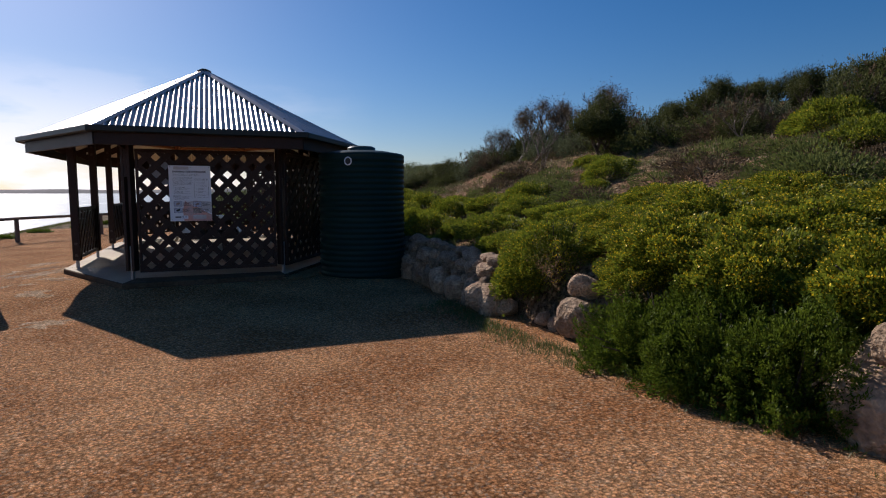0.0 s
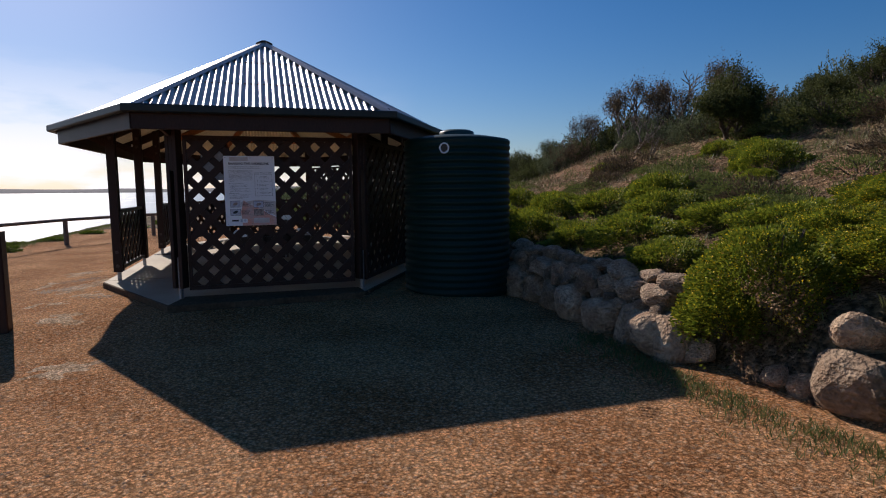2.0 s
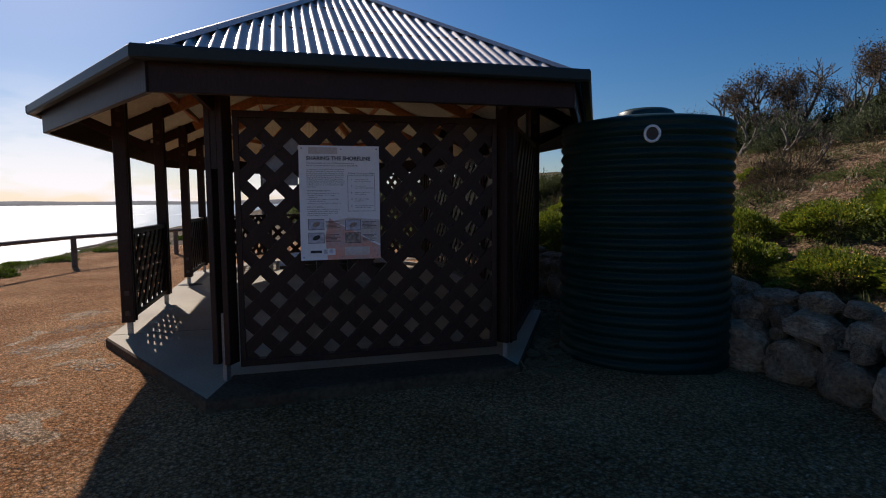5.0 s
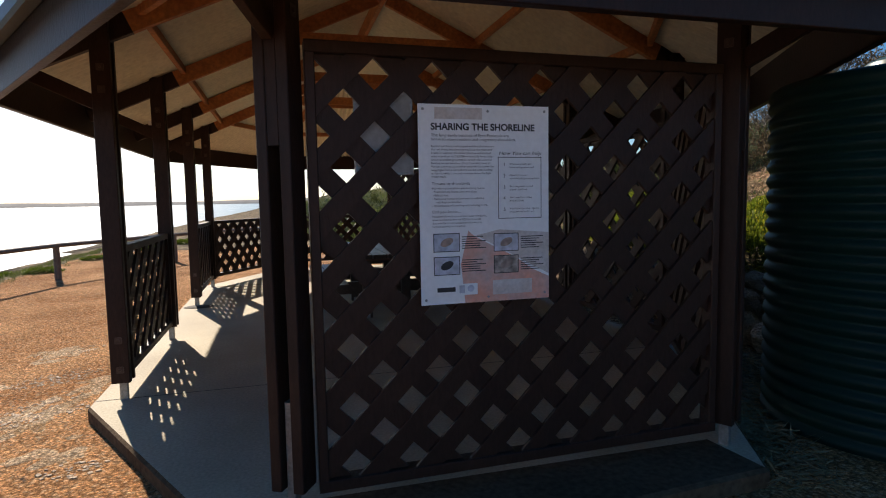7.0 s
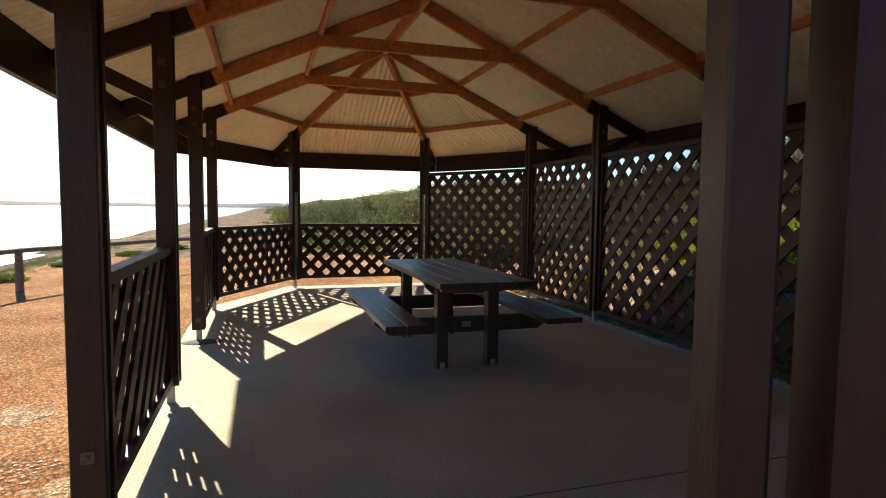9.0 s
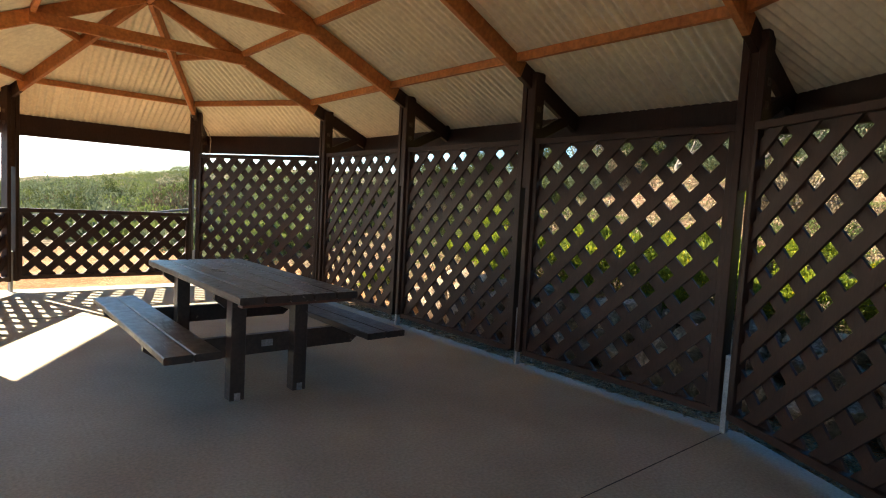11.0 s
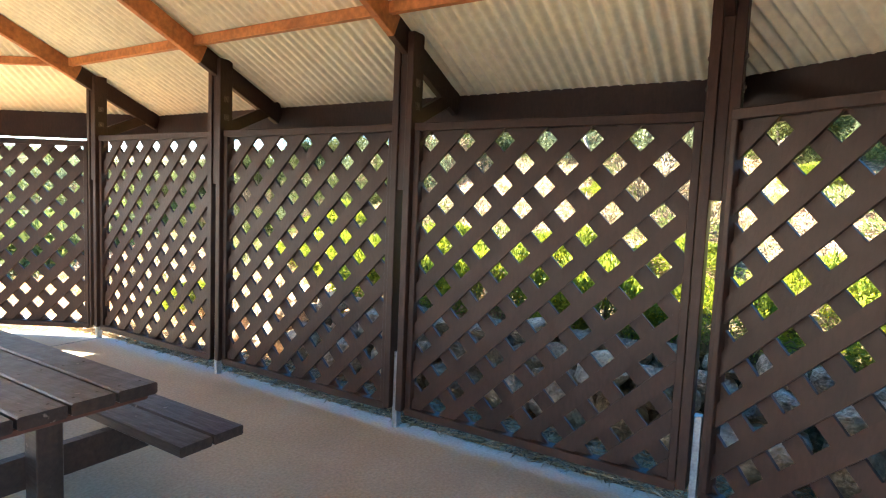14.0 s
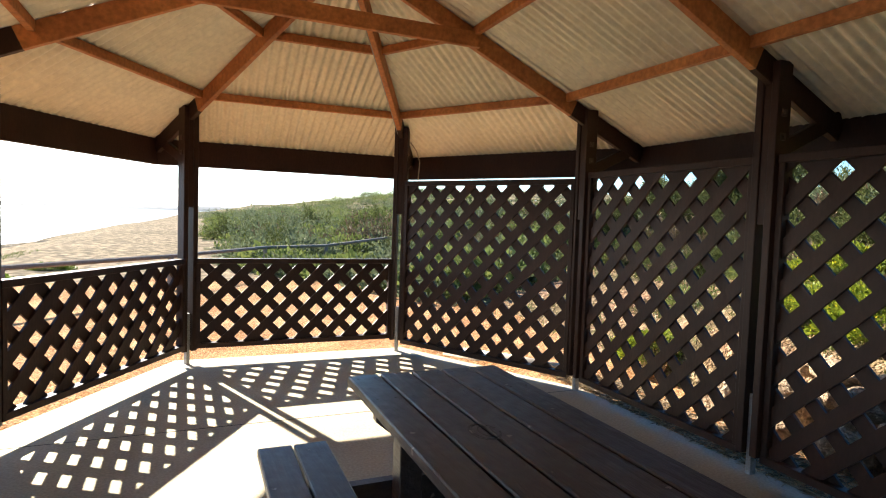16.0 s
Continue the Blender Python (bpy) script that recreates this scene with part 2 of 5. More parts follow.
def ground_mat(name, c1, c2, c3, scale=0.5, peb=28.0, bump=0.6, dist=0.02, fine=0.78):
    """Loose ground: two soils in patches, with small stones."""
    m = bpy.data.materials.new(name)
    m.use_nodes = True
    n, ln = m.node_tree.nodes, m.node_tree.links.new
    b = n["Principled BSDF"]
    b.inputs["Roughness"].default_value, b.inputs["Specular IOR Level"].default_value = 0.95, 0.03
    t = n.new("ShaderNodeTexCoord")
    a = n.new("ShaderNodeTexNoise"); a.inputs["Scale"].default_value, a.inputs["Detail"].default_value = scale, 7
    f = n.new("ShaderNodeTexNoise"); f.inputs["Scale"].default_value, f.inputs["Detail"].default_value = min(peb * 0.6, 26), 12
    f.inputs["Roughness"].default_value = fine
    v = n.new("ShaderNodeTexVoronoi"); v.inputs["Scale"].default_value = peb
    v2 = n.new("ShaderNodeTexVoronoi"); v2.inputs["Scale"].default_value = peb * 2.7
    for k in (a, f, v, v2):
        ln(t.outputs["Object"], k.inputs["Vector"])
    r = n.new("ShaderNodeValToRGB")
    r.color_ramp.elements[0].position, r.color_ramp.elements[1].position = 0.38, 0.62
    r.color_ramp.elements[0].color, r.color_ramp.elements[1].color = (*c1, 1), (*c2, 1)
    ln(a.outputs["Fac"], r.inputs[0])
    s = n.new("ShaderNodeSeparateColor"); ln(v.outputs["Color"], s.inputs[0])
    w = n.new("ShaderNodeMapRange"); w.inputs["From Min"].default_value, w.inputs["From Max"].default_value = 0.55, 1.0
    w.inputs["To Max"].default_value = 0.55
    ln(s.outputs[0], w.inputs["Value"])
    x = n.new("ShaderNodeMixRGB"); x.inputs["Color2"].default_value = (*c3, 1)
    ln(w.outputs[0], x.inputs["Fac"]); ln(r.outputs[0], x.inputs["Color1"])
    g = n.new("ShaderNodeMapRange"); g.inputs["From Min"].default_value, g.inputs["From Max"].default_value = 0.3, 0.7
    g.inputs["To Min"].default_value, g.inputs["To Max"].default_value = 0.46, 1.34
    ln(f.outputs["Fac"], g.inputs["Value"])
    y = n.new("ShaderNodeMixRGB"); y.blend_type = "MULTIPLY"; y.inputs["Fac"].default_value = 1
    ln(x.outputs[0], y.inputs["Color1"]); ln(g.outputs[0], y.inputs["Color2"])
    s2 = n.new("ShaderNodeSeparateColor"); ln(v2.outputs["Color"], s2.inputs[0])
    g2 = n.new("ShaderNodeMapRange"); g2.inputs["To Min"].default_value, g2.inputs["To Max"].default_value = 0.66, 1.34
    ln(s2.outputs[1], g2.inputs["Value"])
    y2 = n.new("ShaderNodeMixRGB"); y2.blend_type = "MULTIPLY"; y2.inputs["Fac"].default_value = 1
    ln(y.outputs[0], y2.inputs["Color1"]); ln(g2.outputs[0], y2.inputs["Color2"])
    gap = n.new("ShaderNodeMapRange"); gap.inputs["From Min"].default_value, gap.inputs["From Max"].default_value = 0.32, 0.66
    gap.inputs["To Min"].default_value, gap.inputs["To Max"].default_value = 1.08, 0.5
    ln(v.outputs["Distance"], gap.inputs["Value"])
    y3 = n.new("ShaderNodeMixRGB"); y3.blend_type = "MULTIPLY"; y3.inputs["Fac"].default_value = 1
    ln(y2.outputs[0], y3.inputs["Color1"]); ln(gap.outputs[0], y3.inputs["Color2"])
    ln(y3.outputs[0], b.inputs["Base Color"])
    h = n.new("ShaderNodeMath"); h.operation = "ADD"
    ln(v.outputs["Distance"], h.inputs[0]); ln(v2.outputs["Distance"], h.inputs[1])
    h2 = n.new("ShaderNodeMath"); h2.operation = "SUBTRACT"
    ln(f.outputs["Fac"], h2.inputs[0]); ln(h.outputs[0], h2.inputs[1])
    u = n.new("ShaderNodeBump"); u.inputs["Strength"].default_value, u.inputs["Distance"].default_value = bump, dist
    ln(h2.outputs[0], u.inputs["Height"]); ln(u.outputs[0], b.inputs["Normal"])
    return m


M_GRAVEL = ground_mat("gravel_path", (0.56, 0.252, 0.104), (0.82, 0.430, 0.205), (0.87, 0.61, 0.385), scale=0.9, peb=44, bump=1.0, dist=0.024, fine=0.72)
M_SOIL = ground_mat("dune_soil", (0.36, 0.205, 0.122), (0.175, 0.135, 0.07), (0.42, 0.30, 0.20), scale=0.8, peb=14, bump=0.9, dist=0.04)
M_SAND = ground_mat("beach_sand", (0.23, 0.17, 0.11), (0.17, 0.13, 0.08), (0.11, 0.09, 0.06), scale=0.15, peb=3, bump=0.4, dist=0.05)
M_REEF = ground_mat("foreshore_reef", (0.07, 0.055, 0.04), (0.20, 0.16, 0.11), (0.05, 0.042, 0.034), scale=0.25, peb=1.2, bump=1.0, dist=0.2)
M_DUNE = ground_mat("far_dune_scrub", (0.10, 0.105, 0.05), (0.30, 0.235, 0.145), (0.05, 0.055, 0.028), scale=0.12, peb=0.9, bump=1.0, dist=0.5)

# sea: dark water with broken foam lines
M_SEA = bpy.data.materials.new("sea_water")
M_SEA.use_nodes = True
_n, _l = M_SEA.node_tree.nodes, M_SEA.node_tree.links.new
_b = _n["Principled BSDF"]
_b.inputs["Roughness"].default_value, _b.inputs["Specular IOR Level"].default_value = 0.28, 0.32
_t = _n.new("ShaderNodeTexCoord")
_m = _n.new("ShaderNodeMapping"); _m.inputs["Scale"].default_value = (0.30, 0.10, 1); _m.inputs["Rotation"].default_value = (0, 0, 0.15)
_w = _n.new("ShaderNodeTexNoise"); _w.inputs["Scale"].default_value, _w.inputs["Detail"].default_value = 1.0, 6
_f = _n.new("ShaderNodeTexNoise"); _f.inputs["Scale"].default_value, _f.inputs["Detail"].default_value = 0.35, 8
_r = _n.new("ShaderNodeValToRGB"); _r.color_ramp.elements[0].position, _r.color_ramp.elements[1].position = 0.60, 0.68
_r.color_ramp.elements[0].color, _r.color_ramp.elements[1].color = (0.03, 0.10, 0.13, 1), (0.55, 0.58, 0.6, 1)
_l(_t.outputs["Object"], _m.inputs[0]); _l(_m.outputs[0], _w.inputs["Vector"]); _l(_m.outputs[0], _f.inputs["Vector"])
_l(_f.outputs["Fac"], _r.inputs[0]); _l(_r.outputs[0], _b.inputs["Base Color"])
_u = _n.new("ShaderNodeBump"); _u.inputs["Strength"].default_value, _u.inputs["Distance"].default_value = 0.4, 0.8
_l(_w.outputs["Fac"], _u.inputs["Height"]); _l(_u.outputs[0], _b.inputs["Normal"])


# ---- building helpers ----
class Shape:
    """Collects vertices and faces of one mesh."""

    def __init__(self):
        self.v, self.f, self.mi = [], [], []

    def add(self, v, f, mi=0):
        o = len(self.v)
        self.v += [tuple(p) for p in v]
        self.f += [tuple(i + o for i in q) for q in f]
        self.mi += [mi] * len(f)
        return self

    def beam(self, a, b, w, h, up=(0, 0, 1), ch=0.004, mi=0):
        """A timber from a to b, w wide and h deep, with eased edges."""
        a, b = Vector(a), Vector(b)
        d = (b - a).normalized()
        s = d.cross(Vector(up)).normalized()
        u = s.cross(d).normalized()
        x, y = w / 2, h / 2
        sec = [(-x + ch, -y), (x - ch, -y), (x, -y + ch), (x, y - ch), (x - ch, y), (-x + ch, y), (-x, y - ch), (-x, -y + ch)]
        v = [p + s * i + u * j for p in (a, b) for i, j in sec]
        f = [(i, (i + 1) % 8, 8 + (i + 1) % 8, 8 + i) for i in range(8)]
        f = [tuple(reversed(q)) for q in f] + [tuple(range(8)), tuple(range(15, 7, -1))]
        return self.add(v, f, mi)

    def prism(self, poly, depth, m=Matrix(), mi=0):
        """A flat outline (x, z) drawn out along y from 0 to depth."""
        n = len(poly)
        v = [m @ Vector((x, y, z)) for y in (0, depth) for x, z in poly]
        f = [tuple(range(n)), tuple(range(2 * n - 1, n - 1, -1))] + [(i, i + n, (i + 1) % n + n, (i + 1) % n) for i in range(n)]
        return self.add(v, f, mi)

    def tube(self, pts, radii, n=8, mi=0):
        """A round bar through points."""
        pts = [Vector(p) for p in pts]
        o = []
        for i, p in enumerate(pts):
            d = (pts[min(i + 1, len(pts) - 1)] - pts[max(i - 1, 0)]).normalized()
            s = d.orthogonal().normalized() if i == 0 else (s - d * s.dot(d)).normalized()
            t = d.cross(s)
            o += [p + (s * math.cos(k * 2 * math.pi / n) + t * math.sin(k * 2 * math.pi / n)) * radii[i] for k in range(n)]
        f = [(i * n + k, i * n + (k + 1) % n, (i + 1) * n + (k + 1) % n, (i + 1) * n + k) for i in range(len(pts) - 1) for k in range(n)]
        f += [tuple(range(n - 1, -1, -1)), tuple(range((len(pts) - 1) * n, len(pts) * n))]
        return self.add(o, f, mi)

    def lathe(self, prof, n=48, mi=0):
        """A turned shape from (radius, height) pairs."""
        v = [(r * math.cos(k * 2 * math.pi / n), r * math.sin(k * 2 * math.pi / n), z) for r, z in prof for k in range(n)]
        f = [(i * n + k, i * n + (k + 1) % n, (i + 1) * n + (k + 1) % n, (i + 1) * n + k) for i in range(len(prof) - 1) for k in range(n)]
        return self.add(v, f, mi)

    def mesh(self, name, mats, smooth=False):
        me = bpy.data.meshes.new(name)
        me.from_pydata(self.v, [], self.f)
        for m in mats if isinstance(mats, (list, tuple)) else [mats]:
            me.materials.append(m)
        if any(self.mi):
            me.polygons.foreach_set("material_index", self.mi)
        if smooth:
            me.polygons.foreach_set("use_smooth", [True] * len(me.polygons))
        me.update()
        return me


def part(name, shape, material, parent=None, label="", smooth=False):
    """Links a shape as one mesh object under a thing or part."""
    me = shape.mesh(name, material, smooth) if isinstance(shape, Shape) else shape
    ob = new(name, me)
    ob.parent = parent
    return tagged(ob, label)


def thing(name, label, category, m=Matrix(), group="", kind=""):
    ob = new(name)
    ob.matrix_basis = m
    return tagged(ob, label, category, group, kind)


def spread(name, pos, nrm, size, material, width=0.5, seed=0, jitter=0.6, up=0.0):
    """Many small leaves, each two triangles folded along the middle."""
    rng = np.random.default_rng(seed)
    k = len(pos)
    d = nrm + rng.normal(0, jitter, (k, 3))
    d[:, 2] += up
    d /= np.linalg.norm(d, axis=1)[:, None] + 1e-9
    r = rng.normal(0, 1, (k, 3))
    s = np.cross(d, r)
    s /= np.linalg.norm(s, axis=1)[:, None] + 1e-9
    c = np.cross(d, s)
    ln = (size * rng.uniform(0.6, 1.3, k))[:, None]
    w = ln * width * 0.5
    base, tip = pos, pos + d * ln
    a = pos + d * ln * 0.5 + s * w + c * w * 0.4
    b = pos + d * ln * 0.5 - s * w + c * w * 0.4
    co = np.stack([base, a, tip, b], 1).reshape(-1, 3)
    me = bpy.data.meshes.new(name)
    me.vertices.add(4 * k); me.loops.add(4 * k); me.polygons.add(k)
    me.vertices.foreach_set("co", co.ravel().astype(np.float32))
    me.loops.foreach_set("vertex_index", np.arange(4 * k, dtype=np.int32))
    me.polygons.foreach_set("loop_start", np.arange(0, 4 * k, 4, dtype=np.int32))
    me.materials.append(material)
    me.update(calc_edges=True)
    return me


# ---- ground ----
GZ = -0.07
SEA = -3.6


def sm(a, b, x):
    t = min(1.0, max(0.0, (x - a) / (b - a)))
    return t * t * (3 - 2 * t)


def shore(y):
    """Where the water's edge lies."""
    return -22 + 12 * sm(90, 165, y) - 5 * sm(170, 260, y) + 90 * sm(350, 1500, y) + 1.5 * math.sin(y * 0.06) + 20 * sm(-40, -400, y)


def foot(y):
    """Where the bank begins beside the path."""
    return 3.45 + 1.2 * sm(-6.0, -11.0, y) + 0.5 * sm(3.5, 8.0, y)


def height(x, y):
    z = GZ
    u = x - foot(y)
    if u > 0:
        k = sm(12, 60, y)
        near = 0.52 * sm(0.0, 0.25, u) * (1 - sm(5.0, 8.0, y)) + 0.35 * u * (1 - 0.2 * sm(5.0, 12.0, u)) * (1 - 0.45 * sm(6.0, 16.0, y))
        near = min(near, 4.3 + 0.02 * u)
        z += near * (1 - k) + k * (0.03 * u + 2.5 * sm(4, 40, u))
        z += 0.14 * min(1, u / 1.5) * noise.noise((x * 0.55, y * 0.55, 0.3)) + 0.05 * min(1, u) * noise.noise((x * 2.1, y * 2.1, 4.1))
    dx, dy = max(abs(x) - 2.3, 0), max(-2.1 - y, y - 7.4, 0)
    z += (0.085 + 0.065 * sm(1.9, 2.2, x) * sm(-0.6, 0.4, y)) * (1 - sm(0.0, 1.3, math.hypot(dx, dy))) * (1 - sm(2.6, 3.3, x))
    s = shore(y)
    if x < -6.5:
        t = (x + 6.5) / (s + 6.5)
        z += (SEA - GZ + 0.12) * (0.12 * min(1, t * 6) + 0.88 * sm(0.05, 1.0, t))
        z += (0.25 * noise.noise((x * 0.3, y * 0.3, 0)) + 0.12 * noise.noise((x * 1.1, y * 1.1, 0))) * min(1, t * 3)
    if x < s:
        z = SEA - 0.15 - 0.03 * min(40, s - x)
    d = math.hypot(x, y)
    if y > 20 and x > s + 12:
        q = sm(30, 120, y) * sm(s + 12, s + 55, x)
        z += q * (2.6 + 1.6 * noise.noise((x * 0.02, y * 0.02, 7)) + 0.8 * noise.noise((x * 0.07, y * 0.07, 2)))
    return z


def axis(lo, hi, step, far, grow):
    a = list(np.arange(lo, hi + 1e-6, step))
    s, v = step, hi
    while v < far:
        s *= grow; v += s; a.append(v)
    s, v = step, lo
    while v > -far:
        s *= grow; v -= s; a.insert(0, v)
    return a


xs, ys = axis(-8, 14, 0.22, 3500, 1.14), axis(-13, 12, 0.22, 3500, 1.13)
g = Shape()
g.v = [(x, y, height(x, y)) for y in ys for x in xs]
nx = len(xs)
for j in range(len(ys) - 1):
    for i in range(nx - 1):
        x, y = (xs[i] + xs[i + 1]) / 2, (ys[j] + ys[j + 1]) / 2
        wob = 0.5 * noise.noise((x * 0.7, y * 0.7, 9))
        s = shore(y)
        if x > foot(y) + 0.05:
            k = 1 if math.hypot(x, y) < 26 + 6 * wob else 4
        elif x > -6.6 + wob and y < 16 + 3 * wob:
            k = 0
        elif x < s + 10 + 6 * wob:
            k = 3 if y < 90 else 2
        elif y > 19 and x > 0.0 + 6 * wob:
            k = 4
        else:
            k = 2
        g.f.append((j * nx + i, j * nx + i + 1, (j + 1) * nx + i + 1, (j + 1) * nx + i))
        g.mi.append(k)
ground = part("ground", g, [M_GRAVEL, M_SOIL, M_SAND, M_REEF, M_DUNE], smooth=True)
tagged(ground, "ochre gravel path with sandy dune bank and beach", "ground", kind="structure")
w = Shape().add([(-4000, -4000, SEA), (4000, -4000, SEA), (4000, 4000, SEA), (-4000, 4000, SEA)], [(0, 1, 2, 3)])
tagged(part("water", w, M_SEA), "glittering sea with white broken foam", "sea", kind="structure")

# ---- shelter plan ----
R6 = 2.166          # post ring: half an octagon-like hexagon at each end
BAY = 1.8
YB = 3 * BAY
FLOOR = 0.10
C30 = math.cos(radians(30))


def ring(r):
    """Corner points of the long hexagon at r from the ridge ends, in order: front left, front right, right side, back, left side."""
    return [(-r / 2, -r * C30), (r / 2, -r * C30), (r, 0), (r, YB), (r / 2, YB + r * C30), (-r / 2, YB + r * C30), (-r, YB), (-r, 0)]


slab_pts = [(-1.18, -2.30), (1.12, -2.14), (2.26, -0.10), (2.26, 5.45), (1.2, 7.45), (-1.2, 7.45), (-2.36, 5.5), (-2.36, -0.12)]
sl = Shape()
n8 = len(slab_pts)
cx0, cy0 = 0, 2.7
for z, k in ((FLOOR, 0.995), (FLOOR - 0.012, 1.0), (GZ - 0.15, 1.0)):
    sl.v += [(cx0 + (x - cx0) * k, cy0 + (y - cy0) * k, z) for x, y in slab_pts]
sl.v += [(x, y, FLOOR) for x, y in ((-1.05, -1.76), (1.08, -1.76), (2.12, 0.0), (2.12, 5.4), (1.06, 7.22), (-1.06, 7.22), (-2.12, 5.4), (-2.12, 0.0))]
sl.f = [tuple(range(24, 32))] + [(24 + i, i, (i + 1) % 8, 24 + (i + 1) % 8) for i in range(8)] + [(i + 8 * q, i + 8 * (q + 1), (i + 1) % 8 + 8 * (q + 1), (i + 1) % 8 + 8 * q) for q in range(2) for i in range(8)]
# front strip and slab edges take the stain-and-shade colour
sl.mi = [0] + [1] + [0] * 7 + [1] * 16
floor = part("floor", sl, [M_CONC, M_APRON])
tagged(floor, "pale grey concrete slab with sawn joints", "floor", kind="structure")
for a, b in (((-2.34, 0), (2.28, 0)), ((-2.34, YB), (2.28, YB))):
    j = Shape().beam((a[0], a[1], FLOOR + 0.0005), (b[0], b[1], FLOOR + 0.0005), 0.006, 0.003, ch=0.0008)
    part("joint", j, M_JOINT, floor)


# ---- posts ----
def make_post(bolts):
    p = thing("post", "dark brown painted twin-board timber post on a galvanised foot", "post", group="shelter posts")
    for s in (-1, 1):
        part("board", Shape().beam((s * 0.050, 0, 0.13), (s * 0.050, 0, 2.50), 0.048, 0.115, up=(0, 1, 0)), M_PAINT, p)
    part("filler_block", Shape().beam((0, 0.004, 1.54), (0, 0.004, 2.44), 0.052, 0.10, up=(0, 1, 0)), M_PAINT, p)
    f = Shape().beam((0, 0, 0.0), (0, 0, 0.50), 0.036, 0.05, up=(0, 1, 0), ch=0.003)
    part("post_foot", f, M_GALV, p, "galvanised steel foot")
    part("brace", Shape().beam((0, 0.05, 1.98), (0, 0.60, 2.24), 0.045, 0.09), M_PAINT, p)
    for z in bolts:
        for f_ in (-1, 1):
            w = part("washer", Shape().beam((f_ * 0.074, 0, z), (f_ * 0.079, 0, z), 0.045, 0.045, ch=0.004), M_WASHER, p, "painted square washer")
            part("bolt_head", Shape().tube([(f_ * 0.079, 0, z), (f_ * 0.086, 0, z)], [0.010, 0.009], 6), M_WASHER, w)
    return p


def facing(x, y, nx_, ny_, z=FLOOR):
    """A pose whose local y points along (nx_, ny_) outwards and whose x runs to the right as seen from inside."""
    return pose(x, y, z, 0, 0, math.degrees(math.atan2(-nx_, ny_)))


RP = ring(R6)
RP[1] = (1.125, -1.835)
out60 = [(-0.5, -C30), (0.5, -C30), (1, 0), (1, 0), (0.5, C30), (-0.5, C30), (-1, 0), (-1, 0)]
side_posts = [(R6, BAY), (R6, 2 * BAY), (-R6, BAY), (-R6, 2 * BAY)]
spots = [(x, y, *o) for (x, y), o in zip(RP, out60)] + [(x, y, 1 if x > 0 else -1, 0) for x, y in side_posts]
first = make_post((2.06, 2.2))
left = make_post((0.22, 0.42, 2.06, 2.2))
first.matrix_basis = facing(*spots[0])
left.matrix_basis = facing(*spots[7])
for i, s in enumerate(spots[1:]):
    if i != 6:
        copy_thing(left if s[0] < -2 else first, facing(*s))


# ---- lattice ----
def clip(poly, a, b, c):
    """Keeps the part of a polygon where a x + b z <= c."""
    o = []
    for i, p in enumerate(poly):
        q = poly[(i + 1) % len(poly)]
        dp, dq = a * p[0] + b * p[1] - c, a * q[0] + b * q[1] - c
        if dp <= 0:
            o.append(p)
        if dp * dq < 0:
            t = dp / (dp - dq)
            o.append((p[0] + (q[0] - p[0]) * t, p[1] + (q[1] - p[1]) * t))
    return o


PITCH, LATH = 0.178, 0.086


def make_lattice(width, z0, z1, name, label, shifts):
    """A framed lattice of crossed laths, x from -width/2 to width/2; the inner layer rises to the right."""
    p = thing(name, label, "lattice panel", group=label[:24])
    hw, fr = width / 2, 0.05
    part("top_rail", Shape().beam((-hw, 0.008, z1 - fr / 2), (hw, 0.008, z1 - fr / 2), 0.075, fr), M_PAINT, p)
    part("bottom_rail", Shape().beam((-hw, 0.008, z0 + fr / 2), (hw, 0.008, z0 + fr / 2), 0.075, fr), M_PAINT, p)
    for s in (-1, 1):
        part("stile", Shape().beam((s * (hw - 0.02), 0.008, z0 + fr), (s * (hw - 0.02), 0.008, z1 - fr), 0.04, 0.072, up=(0, 1, 0)), M_PAINT, p)
    rect = [(-hw + 0.02, z0 + 0.02), (hw - 0.02, z0 + 0.02), (hw - 0.02, z1 - 0.02), (-hw + 0.02, z1 - 0.02)]
    q = math.sqrt(0.5)
    for layer, (a, b) in enumerate(((q, -q), (q, q))):
        k = -40
        while k < 40:
            c = k * PITCH + shifts[layer]
            poly = clip(clip(rect, a, b, c + LATH / 2), -a, -b, -(c - LATH / 2))
            if len(poly) > 2:
                part("lath", Shape().prism(poly, 0.019, pose(0, -0.004 + 0.0195 * layer, 0)), M_PAINT, p)
            k += 1
    return p


def wall_pose(a, b, off=0.0):
    """Midway between two posts; local y points outwards."""
    mx, my = (a[0] + b[0]) / 2, (a[1] + b[1]) / 2
    dx, dy = b[0] - a[0], b[1] - a[1]
    l = math.hypot(dx, dy)
    n_ = (dy / l, -dx / l)
    if n_[0] * mx + n_[1] * (my - 2.7) < 0:
        n_ = (-n_[0], -n_[1])
    return facing(mx + n_[0] * off, my + n_[1] * off, *n_)


P = {"fl": RP[0], "fr": RP[1], "r0": RP[2], "r3": RP[3], "br": RP[4], "bl": RP[5], "l3": RP[6], "l0": RP[7], "r1": (R6, BAY), "r2": (R6, 2 * BAY), "l1": (-R6, BAY), "l2": (-R6, 2 * BAY)}
TOPZ, BOTZ, RAILZ = 1.955, 0.10, 1.04
wide = make_lattice(R6 - 0.16, BOTZ, TOPZ, "lattice_screen", "full-height dark brown timber lattice screen between posts", (0.014, -0.06))
wide.matrix_basis = wall_pose(P["fl"], P["fr"])
copy_thing(wide, wall_pose(P["fr"], P["r0"]))
short = make_lattice(R6 - 0.16, BOTZ, TOPZ - 0.05, "lattice_screen", "dark brown timber lattice screen with a gap under the eave", (0.014, -0.06))
short.matrix_basis = wall_pose(P["r3"], P["br"])
